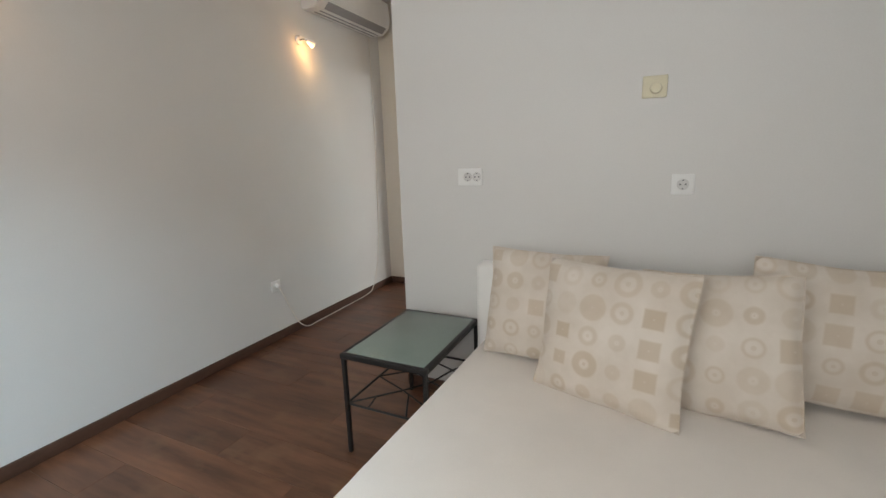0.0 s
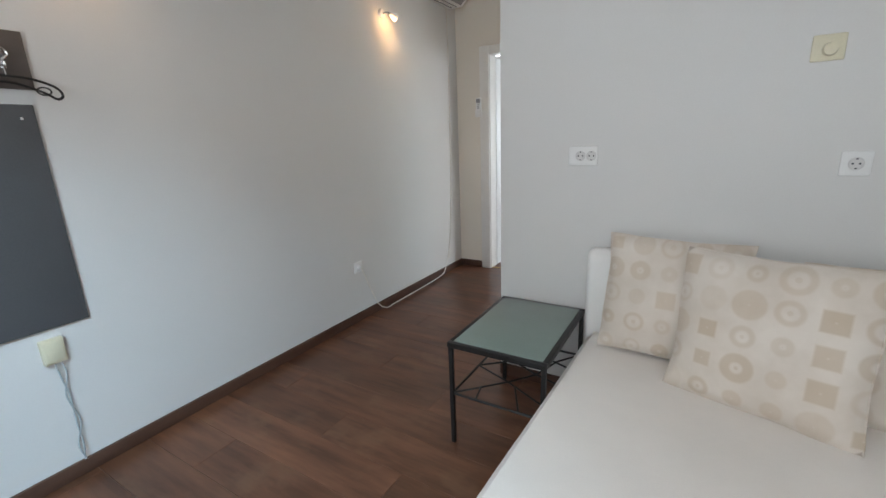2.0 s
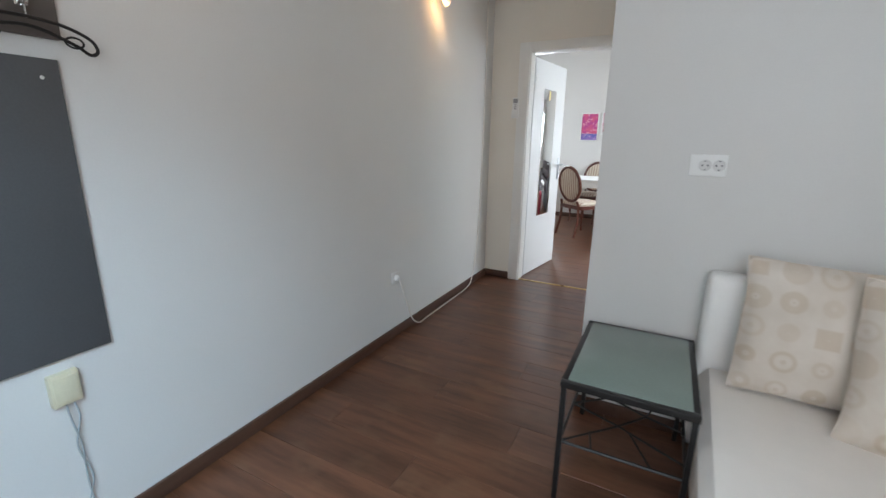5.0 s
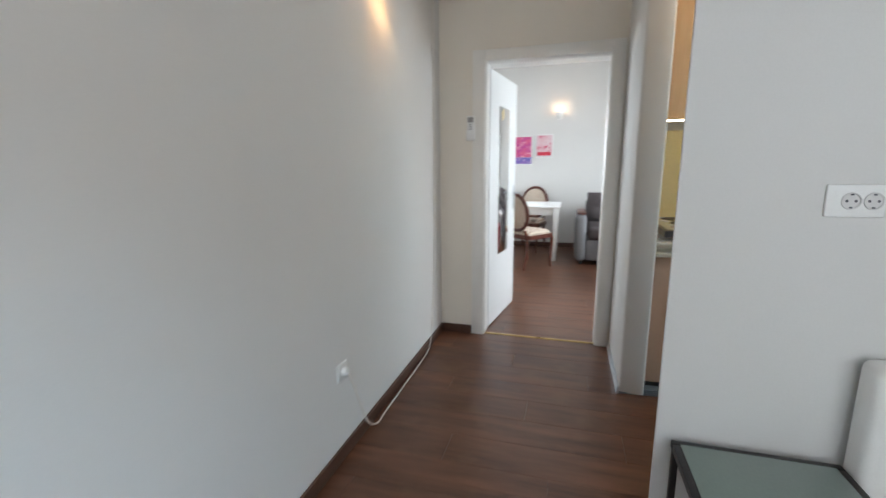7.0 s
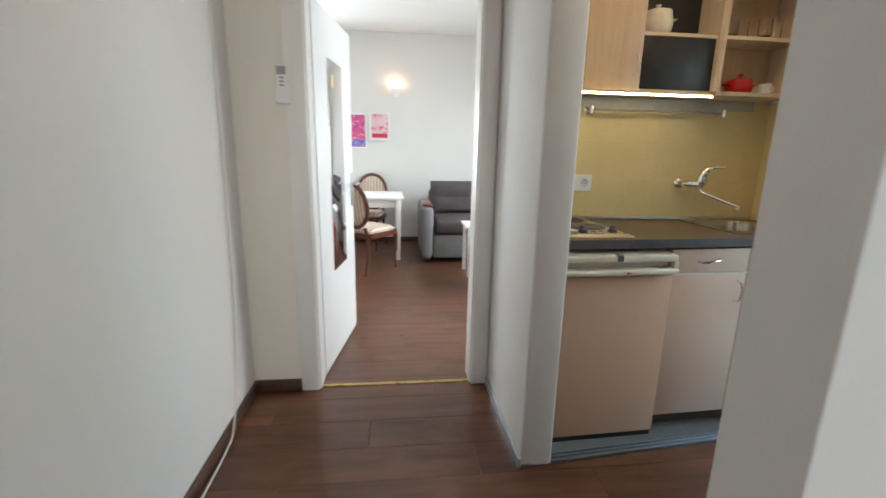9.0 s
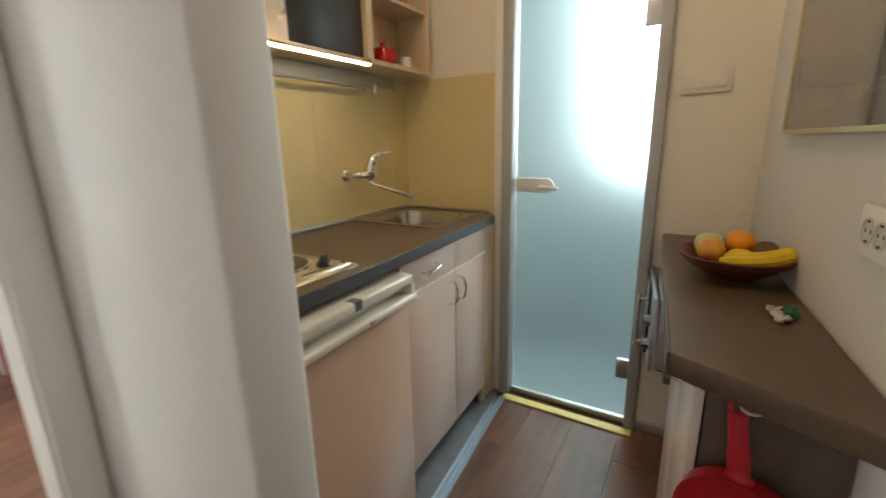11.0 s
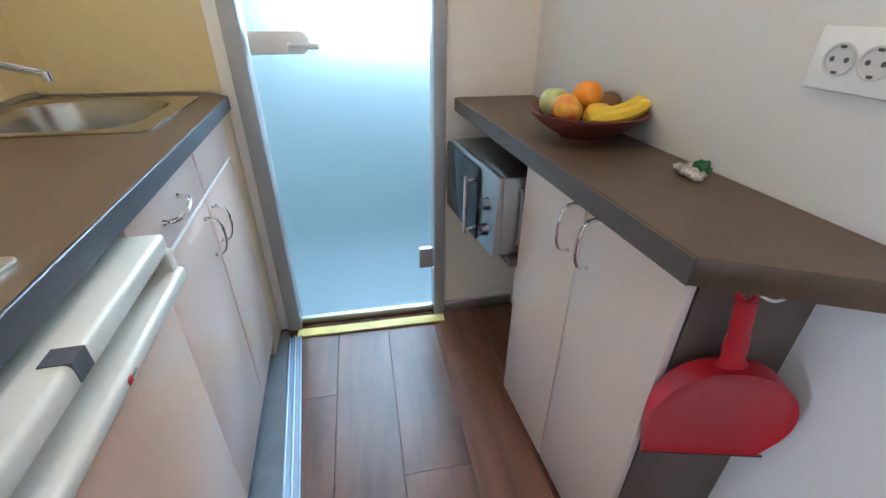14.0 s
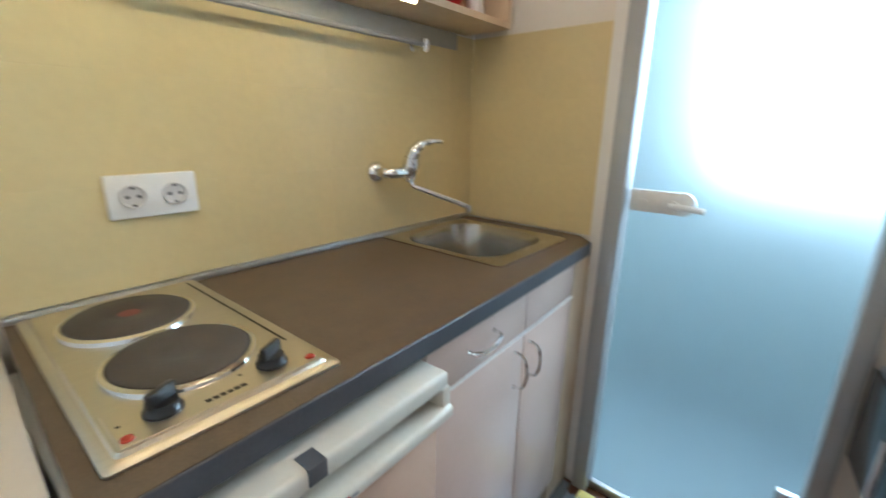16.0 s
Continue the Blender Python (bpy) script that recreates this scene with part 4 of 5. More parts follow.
for v in bm.verts:
    v.co.y = -0.014 + (v.co.y + 0.014) * 0.55
tube(bm, [(0.011 * math.cos(a), -0.012, -0.018 + 0.015 * math.sin(a)) for a in [2 * math.pi * k / 18 for k in range(18)]], 0.0055, 8, True)
part("handle", bm, REDPL, dp)
bm = bmesh.new()
tube(bm, [(-0.105, -0.003, -0.384), (0.095, -0.003, -0.384)], 0.0022, 6)
part("lip", bm, BLKPL, dp, "dark rubber lip")
hk = thing("hook", "small white metal hook under the worktop", "hook", pose(u0[0].x, u0[0].y, 0, 0, 0, ang) @ pose(0.056, -0.034, 0.848))
bm = bmesh.new()
tube(bm, spline([(0.0, 0.0, 0.003), (0.0, -0.004, -0.014), (0.018, -0.010, -0.022), (0.038, -0.008, -0.012), (0.040, -0.006, -0.002)], 5), 0.0024, 8)
part("wire", bm, WHITEPL, hk)

# fruit bowl
BX, BY = 2.222, 0.404
fb = thing("fruit_bowl", "dark red wooden bowl full of fruit", "bowl", pose(BX, BY, RZ))
bm = bmesh.new()
lathe(bm, [(0, 0.0), (0.054, 0.0), (0.056, 0.007), (0.078, 0.018), (0.112, 0.040), (0.133, 0.059), (0.1365, 0.065), (0.131, 0.066), (0.110, 0.047), (0.072, 0.024), (0, 0.015)], 56)
part("body", bm, BOWL, fb)


def fruit(name, label, loc, r, squash, c1, c2, rot=(0, 0, 0), rough=0.4, scale=9.0):
    t = Tree(name + "_skin")
    v = t.coords()
    a, g = t.noise(v, scale, 3), t.noise(v, 160.0, 2)
    t.link(t.mix(t.ramp(a, 0.40, 0.60), c1, c2), t.b.inputs["Base Color"])
    t.b.inputs["Roughness"].default_value = rough
    t.bump(g, 0.25, 0.002)
    bm = bmesh.new()
    prof = []
    for k in range(15):
        th = math.pi * k / 14
        rr, zz = r * math.sin(th), -r * squash * math.cos(th)
        if k > 10:
            zz -= r * 0.16 * ((k - 10) / 4) ** 2
        prof.append((max(rr, 0), zz))
    lathe(bm, prof, 24)
    for vv in bm.verts:
        vv.co *= 1 + 0.03 * noise.noise(vv.co * 18 + Vector(loc) * 9)
    ob = tagged(part(name, bm, t.mat), label, "fruit", "fruit in the bowl")
    ob.matrix_world = pose(*loc, *rot)
    return ob


def in_bowl(across, back, up):
    """A place in the bowl, across and back along the diagonal it is filled on."""
    return (BX - 0.29 * across + 0.957 * back, BY - 0.957 * across - 0.29 * back, RZ + up)


fruit("apple", "red and yellow apple in the bowl", in_bowl(-0.048, -0.022, 0.066), 0.036, 0.93, (0.72, 0.40, 0.05), (0.56, 0.035, 0.05), (30, -35, 20), 0.28, 11)
fruit("orange", "ripe orange on top of the fruit", in_bowl(0.002, 0.030, 0.090), 0.0345, 0.96, (0.80, 0.28, 0.015), (0.84, 0.33, 0.02), (0, 30, 0), 0.4)
fruit("green_apple", "pale green apple in the bowl", in_bowl(-0.070, 0.034, 0.072), 0.037, 0.92, (0.46, 0.52, 0.16), (0.66, 0.66, 0.48), (0, 10, 0), 0.3, 13)
fruit("yellow_apple", "yellow apple in the bowl", in_bowl(0.020, -0.030, 0.056), 0.033, 0.93, (0.76, 0.50, 0.03), (0.74, 0.40, 0.02), (0, 0, 40), 0.3)
fruit("kiwi", "brown kiwi fruit in the bowl", in_bowl(0.056, 0.045, 0.068), 0.029, 1.22, (0.14, 0.075, 0.035), (0.20, 0.11, 0.05), (80, 0, 30), 0.8)
bn = thing("banana", "ripe yellow banana resting on the bowl rim", "fruit", pose(*in_bowl(0.0, 0.0, 0.0)), "fruit in the bowl")
BANANA = mat("banana_skin", (0.76, 0.54, 0.03), 0.4, var=0.12, vscale=14, gscale=120, bump=0.05)
for dback, dup in ((0.0, 0.0), (0.024, 0.004)):
    bm = bmesh.new()
    pts = []
    for a, b, u in ((-0.010, -0.088, 0.062), (0.018, -0.082, 0.061), (0.055, -0.068, 0.064), (0.092, -0.044, 0.071), (0.118, -0.018, 0.080), (0.126, -0.004, 0.084)):
        p = in_bowl(a * (1 - dback * 2), b + dback, u + dup)
        pts.append((p[0] - BX, p[1] - BY, p[2] - RZ))
    pts = spline(pts, 6)
    rad = [0.004 + 0.0115 * min(1, math.sin(math.pi * (i + 0.6) / (len(pts) + 0.6)) * 1.7) for i in range(len(pts))]
    tube(bm, pts, rad, 7)
    part("fruit_body", bm, BANANA, bn)

# small ceramic figurine with a green shell
GLAZEW = mat("speckled_white_glaze", (0.40, 0.37, 0.33), 0.28, var=0.35, vscale=60, gscale=260, bump=0.1)
GLAZEG = mat("green_glaze", (0.015, 0.13, 0.045), 0.2, var=0.25, vscale=50, gscale=200, bump=0.05)
fg = thing("figurine", "small ceramic figurine with a white body and green shell", "figurine", pose(1.934, 0.328, RZ, 0, 0, 28) @ Matrix.Scale(0.86, 4))


def blob(centre, size, seed):
    """A lumpy rounded body with a flat underside."""
    bm = bmesh.new()
    lathe(bm, [(max(0, math.sin(math.pi * k / 12)), -math.cos(math.pi * k / 12)) for k in range(13)], 22)
    for v in bm.verts:
        lump = 1 + 0.30 * noise.noise(v.co * 1.8 + Vector((seed, 1, 7))) + 0.12 * noise.noise(v.co * 4.5)
        v.co = Vector([c + d * q * lump for c, d, q in zip(centre, v.co, size)])
        v.co.z = max(0.0004, v.co.z)
    return bm


part("body", blob((0.004, 0.0, 0.013), (0.030, 0.020, 0.015), 3), GLAZEW, fg)
part("shell", blob((-0.010, -0.006, 0.024), (0.019, 0.017, 0.016), 8), GLAZEG, fg, "glossy green shell")
part("head", blob((0.028, 0.008, 0.018), (0.015, 0.010, 0.008), 5), GLAZEW, fg)
part("foot", blob((-0.016, 0.020, 0.008), (0.012, 0.008, 0.008), 11), GLAZEW, fg)

ang_s = math.degrees(math.atan(0.083))
socket_plate("wall_socket", "white double socket above the side worktop", pose(1.792, south(1.792) + 0.001, 1.108, 0, 0, 180 + ang_s), 0.126, WHITEPL, (-0.023, 0.023))
sw = thing("light_switch", "double light switch beside the glass door", "switch", pose(2.744, 0.520, 1.451, 0, 0, -90))
bm = bmesh.new()
box(bm, (-0.078, -0.010, -0.042), (0.078, 0, 0.042), 0.004)
part("plate", bm, SWITCHP, sw)
for x in (0.006, ):
    bm = bmesh.new()
    box(bm, (x, -0.016, -0.026), (x + 0.056, -0.0095, 0.026), 0.003)
    part("rocker", bm, SWITCHP, sw)
bm = bmesh.new()
box(bm, (-0.062, -0.0125, -0.026), (-0.012, -0.0095, 0.026), 0.002)
part("rocker", bm, SWITCHP, sw)

# framed poster on the kitchen wall
px = 2.418
po = thing("framed_poster", "dark brown print with pale script in a gold frame", "picture", pose(px, south(px) + 0.006, 1.262, 0, 0, 180.6 + ang_s))
W, H = 0.68, 0.85
bm = bmesh.new()
for a, b in (((0, 0), (W, 0.011)), ((0, H - 0.011), (W, H)), ((0, 0.011), (0.009, H - 0.011)), ((W - 0.009, 0.011), (W, H - 0.011))):
    box(bm, (a[0], -0.018, a[1]), (b[0], 0, b[1]), 0.002)
part("frame", bm, GOLD, po, "thin pale gold frame")
boxes("print", [((0.009, -0.0105, 0.011), (W - 0.009, -0.004, H - 0.011))], poster_material("dark_print", (0.105, 0.086, 0.080), (0.140, 0.116, 0.106), (0.080, 0.074, 0.080), 4.0), po, "dark brown print")
INK = mat("pale_ink", (0.37, 0.30, 0.27), 0.5, var=0.25, vscale=60)
for word, at, wide in (("La", 0.035, 0.075), ("Cucina", 0.135, 0.225), ("Italiana", 0.385, 0.255)):
    text = bpy.data.curves.new("script", "FONT")
    text.body, text.size, text.shear, text.extrude = word, 0.043, 0.42, 0.0004
    source = bpy.data.objects.new("script_source", text)
    scene.collection.objects.link(source)
    bpy.context.view_layer.update()
    words = bpy.data.meshes.new_from_object(source.evaluated_get(bpy.context.evaluated_depsgraph_get()))
    bpy.data.objects.remove(source)
    bm = bmesh.new()
    bm.from_mesh(words)
    k = wide / max(v.co.x for v in bm.verts)
    bmesh.ops.transform(bm, verts=bm.verts, matrix=pose(at, -0.0112, 0.038 + 0.052 * at, 0, -3.0, 0) @ pose(0, 0, 0, 90, 0, 0) @ Matrix.Diagonal((k, 1.0, 1.0, 1.0)))
    part("word", bm, INK, po, "pale pinkish script lettering")
bm = bmesh.new()
box(bm, (0.009, -0.0145, 0.011), (W - 0.009, -0.0125, H - 0.011))
glz = part("glazing", bm, glass("picture_glass", (0.96, 0.98, 0.97), 0.0), po, "clear glass over the print")
glz.visible_shadow = False

# ---------------------------------------------------------------- bedroom
BZ = 0.406
bed = thing("bed", "low bed with a white fitted sheet and headboard", "bed", pose(0, 0, 0))
bm = bmesh.new()
box(bm, (1.745, -1.50, 0.03), (3.62, -0.125, 0.20), 0.02)
part("base", bm, BEDSIDE, bed, "grey fabric bed base")
bm = bmesh.new()
nx, ny = 60, 44
x0, x1, y0, y1 = 1.696, 3.66, -1.55, -0.118
ring = []


def sheet_z(x, y):
    """The sheet sags a little and is creased near the edge."""
    n1 = noise.noise(Vector((x * 2.1, y * 2.1, 0))) * 0.006
    crease = abs(noise.noise(Vector((x * 5.0 + y * 2.0, y * 11.0 - x * 3.0, 3.0)))) * 0.010 * max(0, min(1, (-0.75 - y) / 0.5))
    return BZ + n1 + crease


grid = {}
for i in range(nx + 1):
    for j in range(ny + 1):
        x, y = x0 + (x1 - x0) * i / nx, y0 + (y1 - y0) * j / ny
        ex = min(x - x0, x1 - x)
        skew = 0.042 * (y + 0.2) * (x1 - x) / (x1 - x0)
        ey = y - y0
        drop = 0.0
        for e in (ex, ey):
            if e < 0.045:
                drop += 0.045 - math.sqrt(max(0, 0.045 ** 2 - (0.045 - e) ** 2))
        grid[i, j] = bm.verts.new((x + skew, y, sheet_z(x, y) - drop))
for i in range(nx):
    for j in range(ny):
        bm.faces.new((grid[i, j], grid[i + 1, j], grid[i + 1, j + 1], grid[i, j + 1]))
edge = [grid[0, j] for j in range(ny, -1, -1)] + [grid[i, 0] for i in range(1, nx + 1)] + [grid[nx, j] for j in range(1, ny + 1)]
prev = edge
for lv, (dz, inset) in enumerate(((0.10, 0.002), (0.20, 0.008), (0.27, 0.022))):
    cur = []
    for k, v in enumerate(edge):
        cx, cy = (x0 + x1) / 2, (y0 + y1) / 2
        wob = 0.005 * math.sin(k * 0.9) * (lv + 1) / 3 + 0.004 * math.sin(k * 2.3 + 1)
        sx = inset + wob
        x = v.co.x + (sx if v.co.x < x0 + 0.02 else -sx if v.co.x > x1 - 0.03 else 0)
        y = v.co.y + (sx if v.co.y < y0 + 0.03 else 0)
        cur.append(bm.verts.new((x, y, BZ - 0.045 - dz + 0.012 * math.sin(k * 0.35))))
    for k in range(len(edge) - 1):
        bm.faces.new((prev[k], prev[k + 1], cur[k + 1], cur[k]))
    prev = cur
part("mattress", bm, SHEET, bed, "mattress in a creased white sheet")
bm = bmesh.new()
box(bm, (1.682, -0.112, 0.03), (3.66, -0.016, 0.792), 0.028, 4)
part("headboard", bm, HEADB, bed, "white padded headboard")
for x in (1.80, 3.56):
    for y in (-1.44, -0.2):
        bm = bmesh.new()
        lathe(bm, [(0.02, 0), (0.024, 0.031), (0, 0.031)], 14, pose(x, y, 0))
        part("foot", bm, BLKPL, bed)


def pillow(label, centre, lean, roll, yaw, w=0.50, h=0.49, thick=0.15, seed=0):
    """A plump square cushion with pinched corners and a seam."""
    bm = bmesh.new()
    n = 26
    fr_, bk_ = {}, {}
    for i in range(n + 1):
        for j in range(n + 1):
            u, v = -1 + 2 * i / n, -1 + 2 * j / n
            pinch = 0.045
            x = w / 2 * u * (1 - pinch * (1 - v * v))
            z = h / 2 * v * (1 - pinch * (1 - u * u))
            t = thick / 2 * ((1 - abs(u) ** 3.2) * (1 - abs(v) ** 3.2)) ** 0.55
            wr = 0.006 * noise.noise(Vector((u * 2.2 + seed, v * 2.2, seed * 3.1))) + 0.010 * noise.noise(Vector((u * 0.9, v * 0.9 + seed, 5.0)))
            edge_ = min(1, 4 * (1 - max(abs(u), abs(v))))
            fr_[i, j] = bm.verts.new((x + wr, -t + wr * edge_, z + wr * 0.6))
            bk_[i, j] = fr_[i, j] if i in (0, n) or j in (0, n) else bm.verts.new((x + wr, t + wr, z + wr * 0.6))
    for i in range(n):
        for j in range(n):
            bm.faces.new((fr_[i, j], fr_[i + 1, j], fr_[i + 1, j + 1], fr_[i, j + 1]))
            q = list(dict.fromkeys((bk_[i, j], bk_[i, j + 1], bk_[i + 1, j + 1], bk_[i + 1, j])))
            if len(q) > 2 and not all(a in (fr_[i, j], fr_[i + 1, j], fr_[i + 1, j + 1], fr_[i, j + 1]) for a in q):
                bm.faces.new(q)
    rim = [fr_[i, 0].co.copy() for i in range(n)] + [fr_[n, j].co.copy() for j in range(n)] + [fr_[i, n].co.copy() for i in range(n, 0, -1)] + [fr_[0, j].co.copy() for j in range(n, 0, -1)]
    tube(bm, rim, 0.0028, 5, True)
    ob = tagged(part("pillow", bm, PILLOW), label, "pillow", "pillows on the bed")
    ob.matrix_world = Matrix.Translation(centre) @ pose(0, 0, 0, 0, 0, yaw) @ pose(0, 0, 0, -lean, 0, 0) @ pose(0, 0, 0, 0, roll, 0)
    return ob


pillow("cream pillow printed with beige rings against the headboard", (2.030, -0.212, 0.650), 13, 1, -2, 0.50, 0.48, seed=1)
pillow("cream printed pillow leaning on the other pillows", (2.310, -0.425, 0.644), 17, -1, -19, 0.535, 0.515, seed=2)
pillow("cream printed pillow tilted beside its neighbours", (2.648, -0.352, 0.636), 17, -6, -15, 0.48, 0.495, seed=3)
pillow("cream printed pillow at the far end of the headboard", (3.020, -0.215, 0.662), 11, 2, -3, 0.52, 0.49, seed=4)

# bedside table
tb = thing("side_table", "small black steel side table with a glass top", "table", pose(1.463, -0.340, 0, 0, 0, 0))
HX, HYT, TZ = 0.198, 0.283, 0.481
for sx in (-1, 1):
    for sy in (-1, 1):
        bm = bmesh.new()
        box(bm, (sx * HX - 0.009, sy * HYT - 0.009, 0.0), (sx * HX + 0.009, sy * HYT + 0.009, TZ - 0.012), 0.002)
        leg = part("leg", bm, BLACK, tb)
bm = bmesh.new()
b = 0.012
for a, c in (((-HX - b, -HYT - b), (HX + b, -HYT + b)), ((-HX - b, HYT - b), (HX + b, HYT + b)), ((-HX - b, -HYT + b), (-HX + b, HYT - b)), ((HX - b, -HYT + b), (HX + b, HYT - b))):
    box(bm, (a[0], a[1], TZ - 0.022), (c[0], c[1], TZ + 0.001), 0.002)
part("top_frame", bm, BLACK, tb)
bm = bmesh.new()
box(bm, (-HX + 0.0085, -HYT + 0.0085, TZ - 0.006), (HX - 0.0085, HYT - 0.0085, TZ + 0.003), 0.0015)
part("glass_top", bm, TGLASS, tb, "frosted green glass top")
bm = bmesh.new()
SZ = 0.242
for p, q in (((-HX, -HYT), (HX, -HYT)), ((HX, -HYT), (HX, HYT)), ((HX, HYT), (-HX, HYT)), ((-HX, HYT), (-HX, -HYT))):
    tube(bm, [(*p, SZ), (*q, SZ)], 0.0058, 6)
part("shelf_frame", bm, BLACK, tb)
bm = bmesh.new()
web = [((-1, -1), (-0.1, -0.35)), ((-0.1, -0.35), (1, -0.75)), ((-0.1, -0.35), (-1, -0.1)), ((-0.1, -0.35), (0.35, 0.05)), ((0.35, 0.05), (1, -0.1)), ((0.35, 0.05), (-0.35, 0.3)), ((-0.35, 0.3), (-1, -0.1)), ((-0.35, 0.3), (-1, 0.65)), ((-0.35, 0.3), (0.1, 0.7)), ((0.1, 0.7), (1, 0.45)), ((0.1, 0.7), (-0.2, 1)), ((0.35, 0.05), (0.6, 0.6)), ((0.5, -1), (0.1, -0.42)), ((-0.45, -1), (-0.55, -0.65)), ((0.6, 0.6), (1, 1))]
bm.free()
for p, q in web:
    bm = bmesh.new()
    tube(bm, [(p[0] * HX, p[1] * HYT, SZ + 0.001), (q[0] * HX, q[1] * HYT, SZ + 0.001)], 0.0042, 6)
    part("rod", bm, BLACK, tb)

socket_plate("wall_socket", "white double socket on the bedroom wall", pose(1.622, -0.001, 1.196), 0.126, WHITEPL, (-0.010, 0.037))
socket_plate("wall_socket", "white single socket on the bedroom wall", pose(2.537, -0.001, 1.160), 0.083, WHITEPL, (0.0,))
dm = thing("dimmer_switch", "yellowed plastic dimmer switch on the wall", "switch", pose(2.410, -0.001, 1.542))
bm = bmesh.new()
box(bm, (-0.045, -0.012, -0.042), (0.045, 0, 0.042), 0.005)
part("plate", bm, CREAMPL, dm)
bm = bmesh.new()
lathe(bm, [(0, 0.028), (0.019, 0.027), (0.022, 0.012)], 24, pose(0.004, 0, -0.006, 90, 0, 0))
part("dial", bm, CREAMPL, dm)

# west wall: grey board, hook rail, hanger, junction box, lamps, air conditioner, cable
bm = bmesh.new()
box(bm, (0.0, -1.712, 0.647), (0.014, -1.377, 1.466), 0.002)
wb = tagged(part("wall_board", bm, BOARD), "plain dark grey board fixed to the wall", "board")
bm = bmesh.new()
lathe(bm, [(0, 0.004), (0.004, 0.003), (0.005, 0)], 10, pose(0.014, -1.418, 1.418, 0, 90, 0))
part("pin", bm, WHITEPL, wb, "small white pin")
hr = thing("hook_board", "brown-grey coat hook board on the wall", "coat rack", pose(0, -1.360, 1.517))
bm = bmesh.new()
box(bm, (0, -0.43, 0), (0.016, 0, 0.190), 0.002)
part("board", bm, HOOKBOARD, hr)
for y in (-0.075, -0.226, -0.377):
    bm = bmesh.new()
    box(bm, (0.016, y - 0.011, 0.066), (0.020, y + 0.011, 0.112), 0.002)
    tube(bm, spline([(0.018, y, 0.100), (0.040, y, 0.102), (0.052, y, 0.118)], 4), 0.005, 8)
    tube(bm, spline([(0.018, y, 0.078), (0.034, y, 0.064), (0.050, y, 0.066), (0.055, y, 0.082)], 4), 0.005, 8)
    part("hook", bm, CHROME, hr, "chrome double hook")
hg = thing("coat_hanger", "black wire coat hanger on a hook", "hanger", pose(0.048, -1.438, 1.613, 0, 0, -3))
bm = bmesh.new()
tube(bm, spline([(0, 0.006, -0.004), (0, 0.018, 0.012), (0, 0.006, 0.028), (0, -0.012, 0.018), (0, -0.010, 0.004)], 4), 0.003, 6)
tube(bm, [(0, 0, -0.006), (0, 0, -0.062)], 0.003, 6)
part("hanger_hook", bm, CHROME, hg)
bm = bmesh.new()
tube(bm, spline([(0, -0.125, -0.118), (0, -0.150, -0.098), (0, -0.138, -0.070), (0, -0.07, -0.060), (0, 0, -0.058), (0, 0.07, -0.066), (0, 0.125, -0.088), (0, 0.140, -0.115), (0, 0.122, -0.128), (0, 0.085, -0.106), (0, 0, -0.078), (0, -0.085, -0.092), (0, -0.112, -0.118)], 5), 0.0045, 8)
for y in (-0.075, 0.09):
    lp = [(0, y + 0.020 * math.cos(a), -0.091 - 0.012 * abs(y) / 0.09 + 0.013 * math.sin(a)) for a in [2 * math.pi * k / 14 for k in range(14)]]
    tube(bm, lp, 0.0028, 6, True)
part("bar", bm, BLACK, hg, "curved black bar with looped ends")

jb = thing("junction_box", "yellowed plastic cable outlet on the wall", "socket", pose(0, -1.512, 0.560))
bm = bmesh.new()
box(bm, (0, -0.036, -0.050), (0.024, 0.036, 0.050), 0.004)
part("box", bm, CREAMPL, jb)
bm = bmesh.new()
box(bm, (0.024, -0.029, -0.040), (0.028, 0.029, 0.040), 0.002)
part("lid", bm, CREAMPL, jb)
for k, dy in enumerate((-0.006, 0.014)):
    bm = bmesh.new()
    tube(bm, spline([(0.016, dy, -0.049), (0.014, dy + 0.006, -0.11), (0.012, 0.008 - dy * 0.5, -0.20), (0.012, 0.012 + 0.7 * dy, -0.32), (0.014, 0.006 - dy * 0.8, -0.42), (0.019, 0.002 + dy * 0.3, -0.492)], 6), 0.0028, 6)
    part("lead", bm, mat("grey_cable", (0.38, 0.42, 0.44), 0.5), jb, "thin grey cable")


def wall_lamp(label, m, aim):
    """A small spot on a round wall rose, with a bright bulb in a white cup."""
    w = thing("wall_lamp", label, "lamp", m, "wall spot lamps")
    bm = bmesh.new()
    lathe(bm, [(0, 0), (0.034, 0), (0.034, 0.008), (0.026, 0.016), (0, 0.018)], 24, pose(0, 0, 0, 0, 90, 0))
    part("rose", bm, WHITEPL, w)
    bm = bmesh.new()
    tube(bm, spline([(0.012, 0, 0), (0.035, 0.008, 0.006), (0.052, 0.022, 0.002)], 5), 0.007, 8)
    part("arm", bm, CHROME, w)
    head = pose(0.058, 0.030, -0.004) @ aim
    bm = bmesh.new()
    lathe(bm, [(0, -0.008), (0.012, -0.006), (0.016, 0.008), (0.029, 0.040), (0.031, 0.052), (0.029, 0.052), (0.014, 0.012), (0, 0.010)], 24, head)
    part("shade", bm, WHITEPL, w, "small white cup shade")
    bm = bmesh.new()
    lathe(bm, [(0.010, 0.012), (0.021, 0.034), (0.023, 0.048), (0.014, 0.055), (0, 0.057)], 20, head)
    part("bulb", bm, BULB, w, "glowing warm bulb")
    return w


